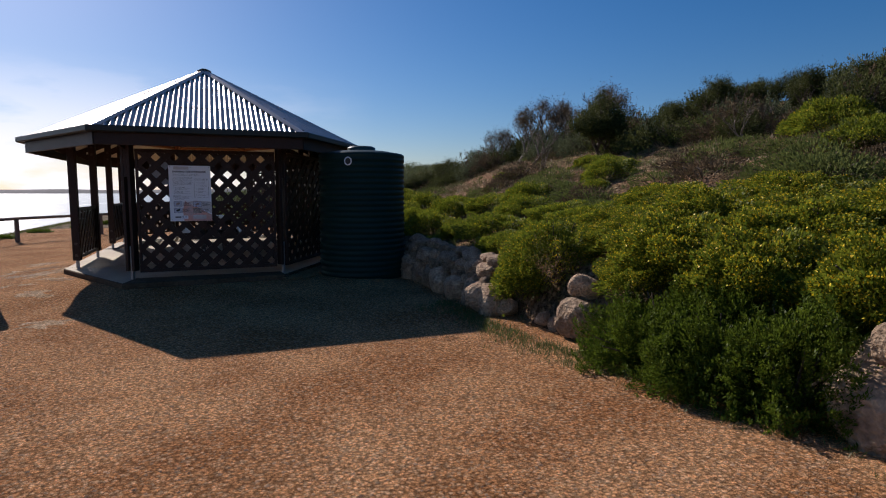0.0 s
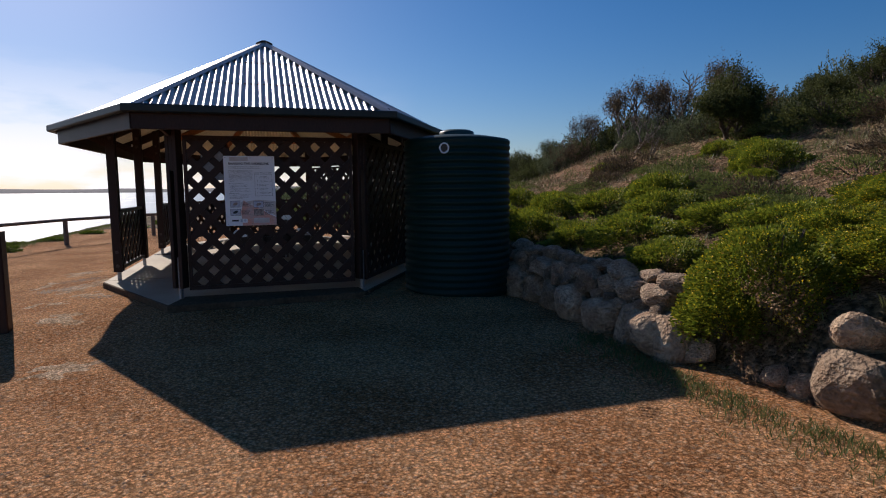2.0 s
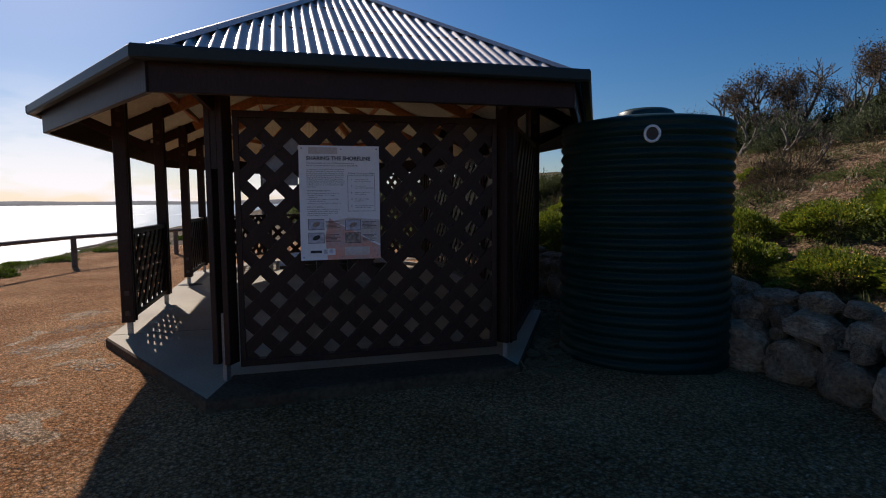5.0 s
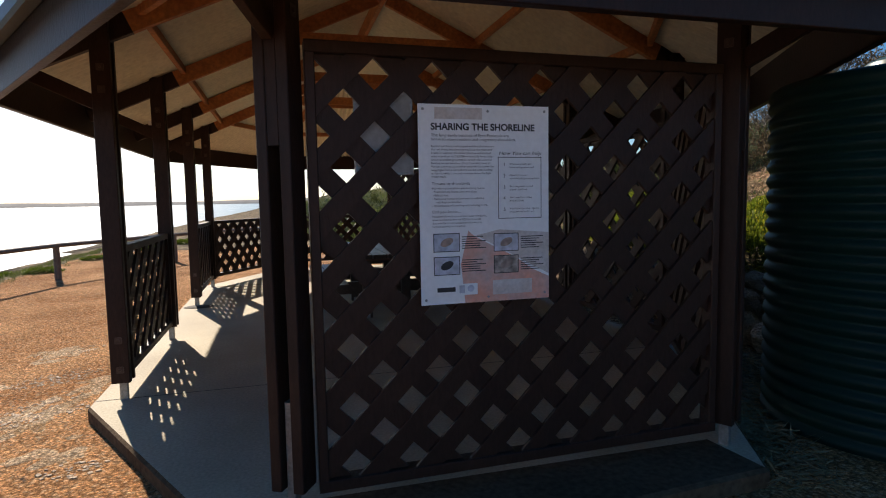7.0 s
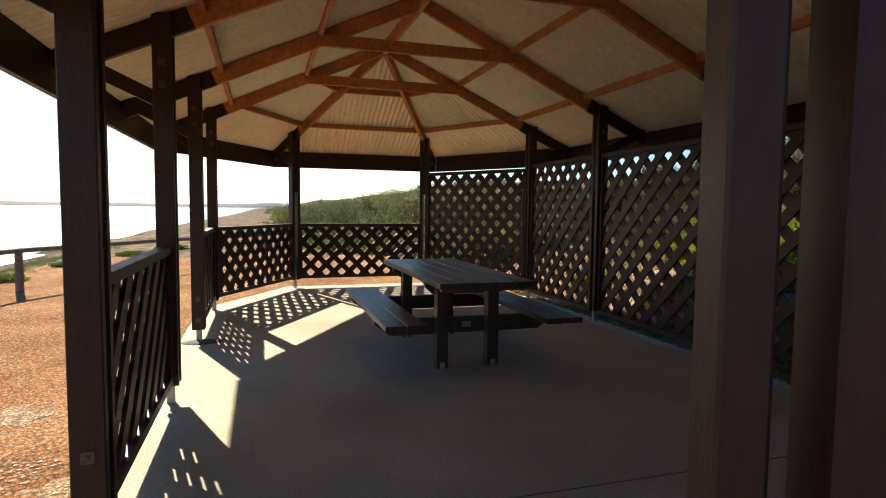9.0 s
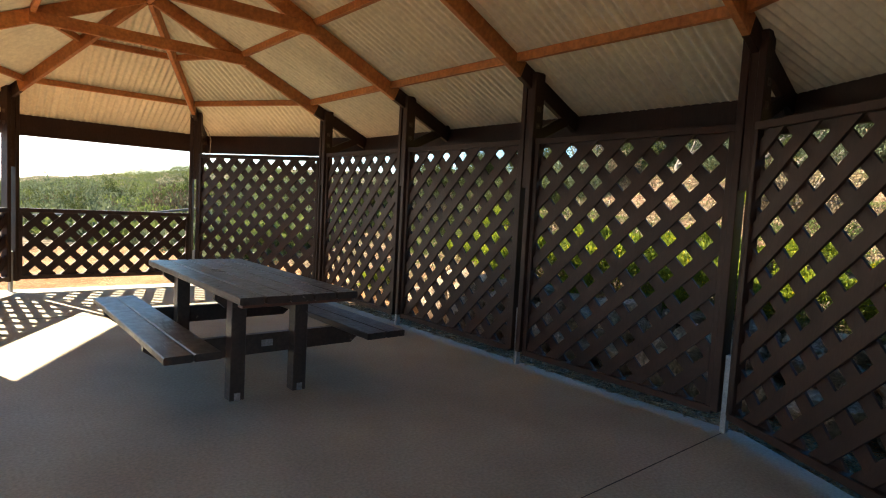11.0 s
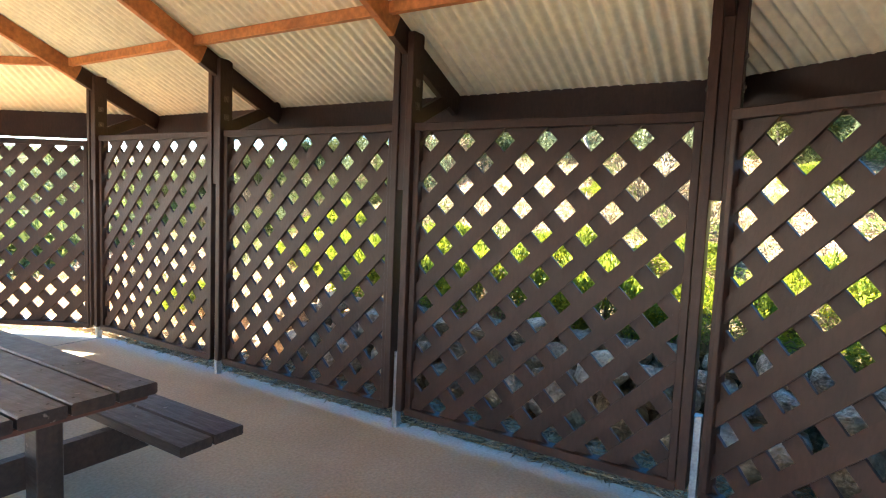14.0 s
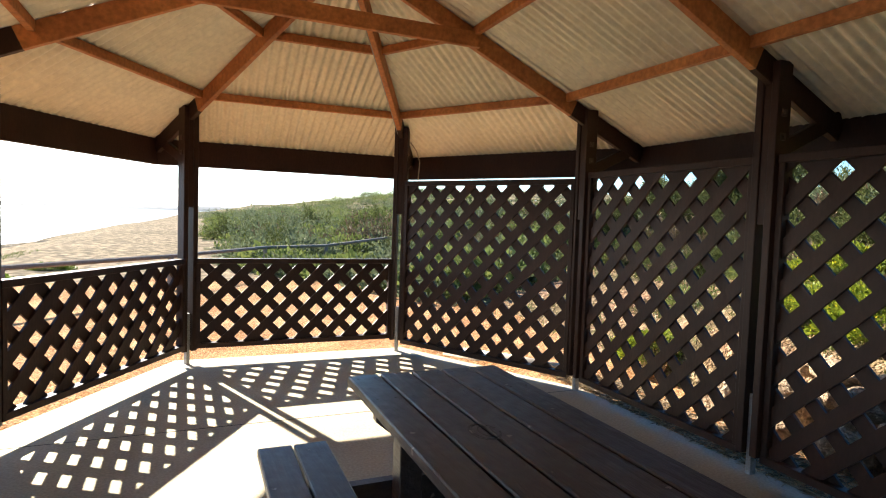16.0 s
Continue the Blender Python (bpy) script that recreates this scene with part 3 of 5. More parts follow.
bay = make_lattice(BAY - 0.16, BOTZ, TOPZ, "lattice_screen", "full-height dark brown timber lattice screen between posts", (0.060, -0.015))
bay.matrix_basis = wall_pose(P["r0"], P["r1"])
for a, b in (("r1", "r2"), ("r2", "r3")):
    copy_thing(bay, wall_pose(P[a], P[b]))
low = make_lattice(R6 - 0.16, 0.15, RAILZ, "lattice_balustrade", "waist-high dark brown timber lattice balustrade between posts", (0.035, 0.03))
low.matrix_basis = wall_pose(P["br"], P["bl"])
copy_thing(low, wall_pose(P["bl"], P["l3"]))
lowb = make_lattice(BAY - 0.16, 0.15, RAILZ, "lattice_balustrade", "waist-high dark brown timber lattice balustrade between posts", (0.035, 0.03))
lowb.matrix_basis = wall_pose(P["l0"], P["l1"])
copy_thing(lowb, wall_pose(P["l2"], P["l3"]))

# ---- roof ----
APEX, SLOPE, RE = 3.615, 0.458, 2.86


def roof_z(r):
    return APEX - SLOPE * r


RIB, AMP = 0.076, 0.0125
roof = thing("roof", "corrugated zinc hipped roof with plain ridge caps", "roof", kind="structure")


def facet(a, b, ta, tb):
    """A corrugated sheet from the eave a-b up to ta-tb."""
    a, b, ta, tb = (Vector(p) for p in (a, b, ta, tb))
    e = (b - a)
    wd = e.length
    e.normalize()
    n_ = e.cross(ta - a).normalized()
    if n_.z < 0:
        n_ = -n_
    upv = n_.cross(e)
    if upv.z < 0:
        upv = -upv
    ua, ub, hh = (ta - a).dot(e), (tb - a).dot(e), (ta - a).dot(upv)
    steps = int(wd / RIB * 8)
    s = Shape()
    rows = []
    for i in range(steps + 1):
        u = wd * i / steps
        if u < ua:
            top = hh * u / ua
        elif u > ub:
            top = hh * (wd - u) / (wd - ub)
        else:
            top = hh
        o = AMP * math.cos(2 * math.pi * u / RIB)
        rows.append((a + e * u + n_ * o, a + e * u + upv * max(top, 0.001) + n_ * o))
    k = len(rows)
    for off in (0.0, -0.003):
        s.v += [tuple(r[0] + n_ * off) for r in rows] + [tuple(r[1] + n_ * off) for r in rows]
    for i in range(k - 1):
        s.f.append((i, i + 1, k + i + 1, k + i)); s.mi.append(0)
        s.f.append((2 * k + i, 3 * k + i, 3 * k + i + 1, 2 * k + i + 1)); s.mi.append(1)
    part("roof_sheet", s, [M_ZINC, M_LINING], roof, smooth=True)


E = [Vector((x, y, roof_z(RE))) for x, y in ring(RE)]
TA, TB = Vector((0, 0, APEX)), Vector((0, YB, APEX))
facet(E[0], E[1], TA, TA)
facet(E[1], E[2], TA, TA)
facet(E[2], E[3], TA, TB)
facet(E[3], E[4], TB, TB)
facet(E[4], E[5], TB, TB)
facet(E[5], E[6], TB, TB)
facet(E[6], E[7], TB, TA)
facet(E[7], E[0], TA, TA)
for e, t in ((0, TA), (1, TA), (2, TA), (7, TA), (3, TB), (4, TB), (5, TB), (6, TB)):
    d = (t - E[e]); side = d.cross(Vector((0, 0, 1))).normalized()
    lift = Vector((0, 0, 0.022))
    s = Shape()
    a, b = E[e] + lift, t + lift
    w_, dr = 0.085, Vector((0, 0, 0.028))
    s.add([a - side * w_ - dr, a - side * 0.02, a + side * 0.02, a + side * w_ - dr, b - side * w_ - dr, b - side * 0.02, b + side * 0.02, b + side * w_ - dr],
          [(0, 4, 5, 1), (1, 5, 6, 2), (2, 6, 7, 3)])
    part("hip_cap", s, M_CAP, roof)
s = Shape()
for yy in (-0.05, YB + 0.05):
    s.v += [(-0.12, yy, APEX - 0.01), (-0.03, yy, APEX + 0.03), (0.03, yy, APEX + 0.03), (0.12, yy, APEX - 0.01)]
s.f = [(0, 1, 5, 4), (1, 2, 6, 5), (2, 3, 7, 6)]; s.mi = [0] * 3
part("ridge_cap", s, M_CAP, roof)
GR = ring(RE + 0.05)
BM = ring(2.80)
for i in range(8):
    a, b = GR[i], GR[(i + 1) % 8]
    zt = 2.325
    d = Vector((b[0] - a[0], b[1] - a[1], 0)).normalized() * 0.02
    gt = Shape().beam((a[0] - d.x, a[1] - d.y, zt - 0.045), (b[0] + d.x, b[1] + d.y, zt - 0.045), 0.075, 0.09, ch=0.014)
    part("gutter", gt, M_GUTTER, roof, "dark green metal gutter")
    a, b = BM[i], BM[(i + 1) % 8]
    part("eave_beam", Shape().beam((*a, 2.200), (*b, 2.200), 0.045, 0.265), M_PAINT, roof, "dark brown painted eave beam")


def at_r(c, ang, r, dz=0.0):
    return Vector((c[0] + r * math.cos(ang), c[1] + r * math.sin(ang), roof_z(r) + dz))


angs = [((0, 0), radians(a)) for a in (180, 240, 300, 0)] + [((0, BAY), 0.0), ((0, BAY), math.pi), ((0, 2 * BAY), 0.0), ((0, 2 * BAY), math.pi)] + [((0, YB), radians(a)) for a in (0, 60, 120, 180)]
for c, a in angs:
    rf = thing("rafter", "cedar-coloured roof rafter with a dark painted tail", "rafter", group="roof rafters")
    part("rafter_inner", Shape().beam(at_r(c, a, 0.06, -0.095), at_r(c, a, 2.0, -0.095), 0.048, 0.14), M_CEDAR, rf)
    part("rafter_tail", Shape().beam(at_r(c, a, 2.0, -0.095), at_r(c, a, 2.77, -0.095), 0.050, 0.142), M_PAINT, rf, "dark brown painted tail")
tagged(part("ridge_beam", Shape().beam((0, -0.02, APEX - 0.10), (0, YB + 0.02, APEX - 0.10), 0.05, 0.16), M_CEDAR), "cedar-coloured ridge beam", "beam", kind="structure")
for r in (1.93, 1.02):
    q = [at_r((0, 0), radians(a), r, -0.045) for a in (180, 240, 300, 0)] + [at_r((0, k * BAY), 0, r, -0.045) for k in (1, 2)]
    q += [at_r((0, YB), radians(a), r, -0.045) for a in (0, 60, 120, 180)] + [at_r((0, k * BAY), math.pi, r, -0.045) for k in (2, 1)]
    for i in range(len(q)):
        a, b = q[i], q[(i + 1) % len(q)]
        d = (b - a).normalized() * 0.026
        pu = part("purlin", Shape().beam(a + d, b - d, 0.045, 0.07, up=(0, 0, 1)), M_CEDAR)
        tagged(pu, "cedar-coloured roof purlin between rafters", "purlin", group="roof purlins")
for y in (0, BAY, 2 * BAY, YB):
    r = 1.05
    ti = part("collar_tie", Shape().beam((-r, y - 0.05, roof_z(r) - 0.10), (r, y - 0.05, roof_z(r) - 0.10), 0.045, 0.12), M_CEDAR)
    tagged(ti, "cedar-coloured collar tie across the rafters", "tie beam", group="collar ties")


# ---- picnic table ----
def make_table():
    t = thing("picnic_table", "dark brown slatted timber picnic table with fixed benches", "picnic table", pose(0.06, 2.755, FLOOR))
    hl = 1.045
    for i in range(5):
        x = -0.40 + 0.08 + i * 0.16
        pk = part("tabletop_plank", Shape().beam((x, -hl, 0.727), (x, hl, 0.727), 0.148, 0.045, ch=0.006), M_TABLE, t)
        for y in (-hl + 0.06, -0.575, 0.675, hl - 0.06):
            for dx in (-0.04, 0.04):
                part("screw_head", Shape().tube([(x + dx, y, 0.748), (x + dx, y, 0.7505)], [0.006, 0.005], 7), M_JOINT, pk)
    for s in (-1, 1):
        part("end_batten", Shape().beam((-0.37, s * (hl - 0.06), 0.693), (0.37, s * (hl - 0.06), 0.693), 0.07, 0.022), M_CEDAR_DARK, t, "red-brown batten under the planks")
        for x in (0.565, 0.725):
            part("bench_plank", Shape().beam((s * x, -hl, 0.428), (s * x, hl, 0.428), 0.152, 0.044, ch=0.006), M_TABLE, t)
    for y in (-0.60, 0.60):
        part("top_bearer", Shape().prism([(-0.37, 0.702), (0.37, 0.702), (0.37, 0.66), (0.30, 0.60), (-0.30, 0.60), (-0.37, 0.66)], 0.045, pose(0, y + 0.05, 0)), M_TABLE, t)
        part("bench_bearer", Shape().prism([(-0.79, 0.405), (0.79, 0.405), (0.79, 0.37), (0.66, 0.27), (-0.66, 0.27), (-0.79, 0.37)], 0.045, pose(0, y + 0.05, 0)), M_TABLE, t)
        for x in (-0.245, 0.195):
            part("leg", Shape().beam((x, y, 0.0), (x, y, 0.70), 0.098, 0.098, up=(0, 1, 0)), M_TABLE, t)
            part("leg_bracket", Shape().beam((x, y - 0.052, 0.0), (x, y - 0.052, 0.05), 0.04, 0.006, up=(0, 1, 0), ch=0.001), M_GALV, t, "galvanised foot bracket")
    part("maker_plate", Shape().beam((-0.05, -0.556, 0.34), (0.03, -0.556, 0.34), 0.006, 0.045, ch=0.001), M_GALV, t, "small blank metal plate")
    mark = Shape()
    for r_, o_ in ((0.055, 0.0), (0.043, 0.012), (0.060, -0.008)):
        mark.tube([(-0.091 + o_ + r_ * 0.9 * math.cos(a), 0.207 + r_ * 1.3 * math.sin(a), 0.7497) for a in np.linspace(0.3, 6.1, 30)], [0.0016] * 30, 5)
    part("scratched_ring", mark, M_JOINT, t, "dark scratched ring on the planks")
    return t


make_table()


# ---- water tank ----
def make_tank():
    t = thing("water_tank", "dark green ribbed plastic rainwater tank", "water tank", pose(2.49, -1.73, GZ))
    prof = [(0.0, 0.02), (0.70, 0.02), (0.735, 0.05)]
    z, rr = 0.06, 0.715
    for i in range(22):
        for k in range(8):
            zz = 0.07 + (i + k / 8) * 0.0905
            prof.append((rr + 0.022 * (0.5 - 0.5 * math.cos(2 * math.pi * k / 8)) ** 0.6, zz))
    prof += [(0.735, 2.075), (0.73, 2.11), (0.70, 2.13), (0.45, 2.175), (0.0, 2.20)]
    part("tank_body", Shape().lathe(prof, 72), M_TANK, t, smooth=True)
    lid = [(0.235, 2.15), (0.24, 2.235), (0.225, 2.25), (0.20, 2.252), (0.19, 2.265), (0.0, 2.272)]
    part("inlet_lid", Shape().lathe(lid, 32), M_TANKLID, t, smooth=True)
    d = Vector((2.11 - 2.49, -2.38 + 1.73, 0)).normalized()
    s = Shape()
    c, sd = d * 0.742 + Vector((0, 0, 1.98)), Vector((-d.y, d.x, 0))
    pts = [c + sd * 0.055 * math.cos(a) + Vector((0, 0, 0.06 * math.sin(a))) for a in np.linspace(0, 2 * math.pi, 25)]
    s.tube(pts, [0.011] * 25, 6)
    ring_ = part("outlet_ring", s, M_WHITE, t, "white ring round the overflow hole")
    s = Shape().tube([c - d * 0.03, c + d * 0.004], [0.045, 0.045], 16)
    part("overflow_hole", s, M_JOINT, ring_, "dark overflow hole")
    return t


make_tank()

# ---- information sign ----
def make_sign():
    W_, H_ = 0.590, 0.845
    s = thing("information_sign", "white shorebird information board with peeling pink foot, screwed to lattice", "sign", pose(-0.532, -R6 * C30 - 0.058, 1.815))
    part("board", Shape().prism([(0, -H_), (W_, -H_), (W_, 0), (0, 0)], 0.006), M_WHITE, s)

    def px(u, v):
        return u * W_, -v * H_

    def flat(name, pts, m_, lift, label="", under=None):
        q = [px(*p) for p in pts]
        return part(name, Shape().prism(q, -0.0008, pose(0, -lift, 0)), m_, under or s, label)

    def rect(u0, v0, u1, v1):
        return [(u0, v1), (u1, v1), (u1, v0), (u0, v0)]

    def text(body, u, v, u1, cap, m_=M_INK, name="lettering", shear=0.0):
        c = bpy.data.curves.new(name, "FONT")
        c.body, c.size, c.shear = body, cap * H_ / 0.69, shear
        c.fill_mode = "FRONT"
        if cap > 0.025:
            c.offset = 0.0012
        o = bpy.data.objects.new(name, c)
        scene.collection.objects.link(o)
        bpy.context.view_layer.update()
        me = bpy.data.meshes.new_from_object(o.evaluated_get(bpy.context.evaluated_depsgraph_get()))
        bpy.data.objects.remove(o)
        xs_ = [p.co.x for p in me.vertices]
        k = (u1 - u) * W_ / max(1e-6, max(xs_) - min(xs_)) if u1 else 1.0
        x0, z0 = px(u, v)
        for p in me.vertices:
            p.co = (x0 + p.co.x * k, -0.0016, z0 + p.co.y)
        me.materials.append(m_)
        part(name, me, None, s)

    flat("pink_print", [(0.33, 1.0), (1.0, 1.0), (1.0, 0.885), (0.86, 0.84), (0.72, 0.77), (0.56, 0.715), (0.40, 0.655), (0.36, 0.63), (0.30, 0.80)], M_PINK, 0.0002, "faded pink beach print")
    flat("surf_print", [(0.42, 0.655), (1.0, 0.87), (1.0, 0.65), (0.6, 0.628)], M_TAN_PALE, 0.0001, "faded surf print")
    flat("peeled_strip", rect(0.12, 0.015, 0.475, 0.072), M_TAN_PALE, 0.0002, "peeled tan strip")
    text("SHARING THE SHORELINE", 0.09, 0.125, 0.885, 0.032)
    text("The long sandy beaches of Eyre Peninsula are", 0.09, 0.158, 0.68, 0.0135)
    text("home to many resident and  migratory shorebirds.", 0.09, 0.178, 0.735, 0.0135)
    lines = ["Oyster catchers, red-capped and hooded plovers", "live on these beaches throughout the year and", "breed in summer. Birds like the tiny red-necked", "stint travel up to 25,000km annually from their",
             "arctic breeding grounds to spend the summer", "feeding on our beaches. Once here they need to", "forage and rest as much as possible to make the", "long flight home. Shorebirds can be seen feeding", "in the intertidal zone and roosting above the high", "water mark."]
    for i, l in enumerate(lines):
        text(l, 0.09, 0.210 + i * 0.0168, 0.20 if i == 9 else 0.56 - 0.012 * (i % 3), 0.0098, M_GREYTEXT)
    text("Threats to shorebirds", 0.09, 0.397, 0.375, 0.0135)
    for i, (l, e) in enumerate((("Shorebird populations are declining due to", 0.49), ("- Predation by foxes, cats and dogs.", 0.43), ("- Habitat loss.", 0.215), ("- Increasing human impact such as vehicles", 0.48), ("  and dogs on beaches.", 0.30), ("- Disturbance of breeding and roosting areas.", 0.51))):
        text(l, 0.09 + (0.018 if i == 4 else 0), 0.419 + i * 0.0172, e, 0.0098, M_GREYTEXT)
    text("Did you know...", 0.09, 0.538, 0.30, 0.0135)
    for i, (l, e) in enumerate((("Hooded plovers, one of our local residents,", 0.50), ("now number as few as 500 birds in SA,", 0.46), ("due wholly to introduced predators and", 0.46), ("human activity on beaches.", 0.34))):
        text(l, 0.09, 0.559 + i * 0.0168, e, 0.0098, M_GREYTEXT)
    text("How You can help", 0.60, 0.247, 0.935, 0.0175, shear=0.25)
    for a, b in (((0.595, 0.258), (0.94, 0.261)), ((0.595, 0.570), (0.94, 0.573)), ((0.595, 0.258), (0.599, 0.573)), ((0.936, 0.258), (0.94, 0.573))):
        flat("tip_box_line", rect(*a, *b), M_INK, 0.0006)
    TIPS = [(("Whenever possible, stay", 0.86), ("below the high water mark.", 0.885)), (("Allow birds to rest -", 0.83), ("avoid disturbing roosting flocks.", 0.925)), (("Keep dogs under control", 0.87), ("around shorebirds.", 0.825)),
            (("Keep away from nesting", 0.86), ("birds and chicks.", 0.80)), (("Watch where you walk - eggs and", 0.92), ("chicks are very hard to see.", 0.88))]
    for i in range(5):
        v = 0.305 + i * 0.057
        text(str(i + 1), 0.635, v, 0.0, 0.017)
        for k, (l, e) in enumerate(TIPS[i]):
            text(l, 0.685, v - 0.007 + 0.0165 * k, e, 0.0092, M_GREYTEXT)
    for u0, v0, m_ in ((0.095, 0.640, M_BLUE), (0.095, 0.758, M_BLUE), (0.555, 0.648, M_BLUE), (0.555, 0.762, M_TAN)):
        pf_ = flat("picture_frame", rect(u0, v0, u0 + 0.198, v0 + 0.094), M_INK, 0.0006)
        flat("picture", rect(u0 + 0.006, v0 + 0.004, u0 + 0.192, v0 + 0.090), m_, 0.0015, "faded plain photograph", pf_)
        ov = [(u0 + 0.10 + 0.048 * math.cos(a), v0 + 0.045 - 0.021 * math.sin(a) - 0.010 * math.cos(a)) for a in np.linspace(0, 2 * math.pi, 18, endpoint=False)]
        flat("picture_patch", ov, M_GREYTEXT if (u0 < 0.3 and v0 > 0.7) else M_PATCH, 0.0022, "plain oval patch in photograph", pf_)
        for k in range(6):
            flat("caption_line", rect(u0 + 0.215, v0 + 0.018 + k * 0.0115, u0 + 0.30 + 0.1 * abs(math.sin(k * 2 + u0 * 9)), v0 + 0.0225 + k * 0.0115), M_GREYTEXT, 0.0012)
    ls_ = flat("logo_strip", rect(0.108, 0.900, 0.425, 0.958), M_WHITE, 0.0012, "white strip of sponsor marks")
    flat("sponsor_mark", rect(0.118, 0.915, 0.255, 0.938), M_GREYTEXT, 0.0022, "", ls_)
    flat("sponsor_mark", rect(0.285, 0.908, 0.325, 0.948), M_BLUE, 0.0022)
    flat("sponsor_mark", [(0.373 + 0.026 * math.cos(a), 0.925 - 0.018 * math.sin(a)) for a in np.linspace(0, 2 * math.pi, 16, endpoint=False)], M_BLUE, 0.0022)
    flat("worn_sticker", rect(0.545, 0.890, 0.860, 0.965), M_TAN_PALE, 0.0012, "worn pale sticker")
    for u, v in ((0.035, 0.025), (0.52, 0.03), (0.965, 0.025), (0.035, 0.975), (0.51, 0.975), (0.965, 0.97)):
        x0, z0 = px(u, v)
        part("screw", Shape().tube([(x0, 0.0, z0), (x0, -0.004, z0)], [0.006, 0.005], 8), M_GALV, s)


M_TAN_PALE = mat("sign_faded_print", (0.58, 0.50, 0.46), 0.5, var=0.15, scale=14, fine=60, bump=0, col2=(0.66, 0.62, 0.62))
make_sign()

# back of a small framed notice that faces into the shelter
nb = thing("notice_frame", "small pale framed notice fixed inside the lattice, seen from behind", "notice", pose(-0.788, -R6 * C30 + 0.006, 1.525))
part("backing", Shape().prism([(0.008, 0.008), (0.242, 0.008), (0.242, 0.337), (0.008, 0.337)], 0.012), M_BACK, nb)
for a, b in (((0, 0.006), (0.25, 0.006)), ((0, 0.339), (0.25, 0.339)), ((0.006, 0.012), (0.006, 0.333)), ((0.244, 0.012), (0.244, 0.333))):
    part("frame_strip", Shape().beam((a[0], 0.009, a[1]), (b[0], 0.009, b[1]), 0.020, 0.012, up=(0, 0, 1) if a[1] == b[1] else (1, 0, 0), ch=0.002), M_GALV, nb, "thin metal frame strip")


# ---- stones ----
def stone_mesh(seed, sub=2):
    bm = bmesh.new()
    bmesh.ops.create_icosphere(bm, subdivisions=sub, radius=0.5)
    o = seed * 13.7
    rng = random.Random(seed)
    cuts = [(Vector((rng.uniform(-1, 1), rng.uniform(-1, 1), rng.uniform(-1, 1))).normalized(), rng.uniform(0.36, 0.50)) for _ in range(9)]
    for v in bm.verts:
        v.co *= 0.5 / sum(abs(c) ** 3.2 for c in v.co) ** 0.3125 * 0.94
        for n_, d in cuts:
            e = v.co.dot(n_) - d
            if e > 0:
                v.co -= n_ * e * 0.97
        v.co *= 1 + 0.13 * noise.noise(v.co * 2.4 + Vector((o, 0, 0))) + 0.05 * noise.noise(v.co * 9 + Vector((o, 0, 0)))
    me = bpy.data.meshes.new("stone")
    bm.to_mesh(me)
    bm.free()
    me.materials.append(M_ROCK)
    return me


STONES = [stone_mesh(i, 3) for i in range(10)]
rw = random.Random(5)
wall = thing("rock_wall", "dry-stacked pale limestone boulder retaining wall", "stone wall")


def put_stone(x, y, z, sx, sy, sz, parent=wall, rz=None):
    o = new("stone", rw.choice(STONES))
    o.parent = parent
    o.matrix_basis = pose(x, y, z, rw.uniform(-16, 16), rw.uniform(-16, 16), rw.uniform(0, 360) if rz is None else rz) @ Matrix.Diagonal((sx, sy, sz, 1))
    return o


def course(y0, y1, lo, hi, set_in, z0, h0, h1, gap, bare=None):
    """One row of stones along the bank's foot; bare: a stretch hidden by bushes and left out."""
    y = y0
    while y < y1:
        wd = rw.uniform(lo, hi)
        if not (bare and bare[0] < y < bare[1]):
            put_stone(foot(y) + set_in + rw.uniform(-0.03, 0.04), y + wd / 2, GZ + z0 + rw.uniform(-0.03, 0.03), wd * 0.8, wd * 1.08, rw.uniform(h0, h1), rz=rw.uniform(-16, 16))
        y += wd * gap


course(-10.6, 4.6, 0.34, 0.66, -0.17, 0.15, 0.38, 0.52, 1.0, (-9.6, -5.75))
course(-10.4, 4.4, 0.22, 0.50, -0.08, 0.44, 0.22, 0.32, 1.0, (-9.6, -5.4))
course(-5.3, 4.2, 0.20, 0.46, 0.03, 0.62, 0.14, 0.22, 1.05)
course(-5.2, 4.0, 0.10, 0.20, -0.20, 0.36, 0.10, 0.18, 1.7)
for x, y, z, a in ((3.24, -5.10, 0.10, 0.48), (3.56, -6.74, 0.11, 0.52), (3.68, -6.64, 0.42, 0.32), (3.34, -5.55, 0.04, 0.24), (3.46, -6.20, 0.02, 0.20), (3.95, -9.50, 0.16, 0.80), (3.72, -9.66, 0.56, 0.34), (3.5, -10.4, 0.1, 0.6), (3.55, -6.40, 0.00, 0.26)):
    b = put_stone(x, y, z, a, a * 1.15, a * 0.85, parent=None)
    b.name = "boulder"
    tagged(b, "pale weathered limestone boulder at the bank's foot", "boulder", group="boulders by the path")

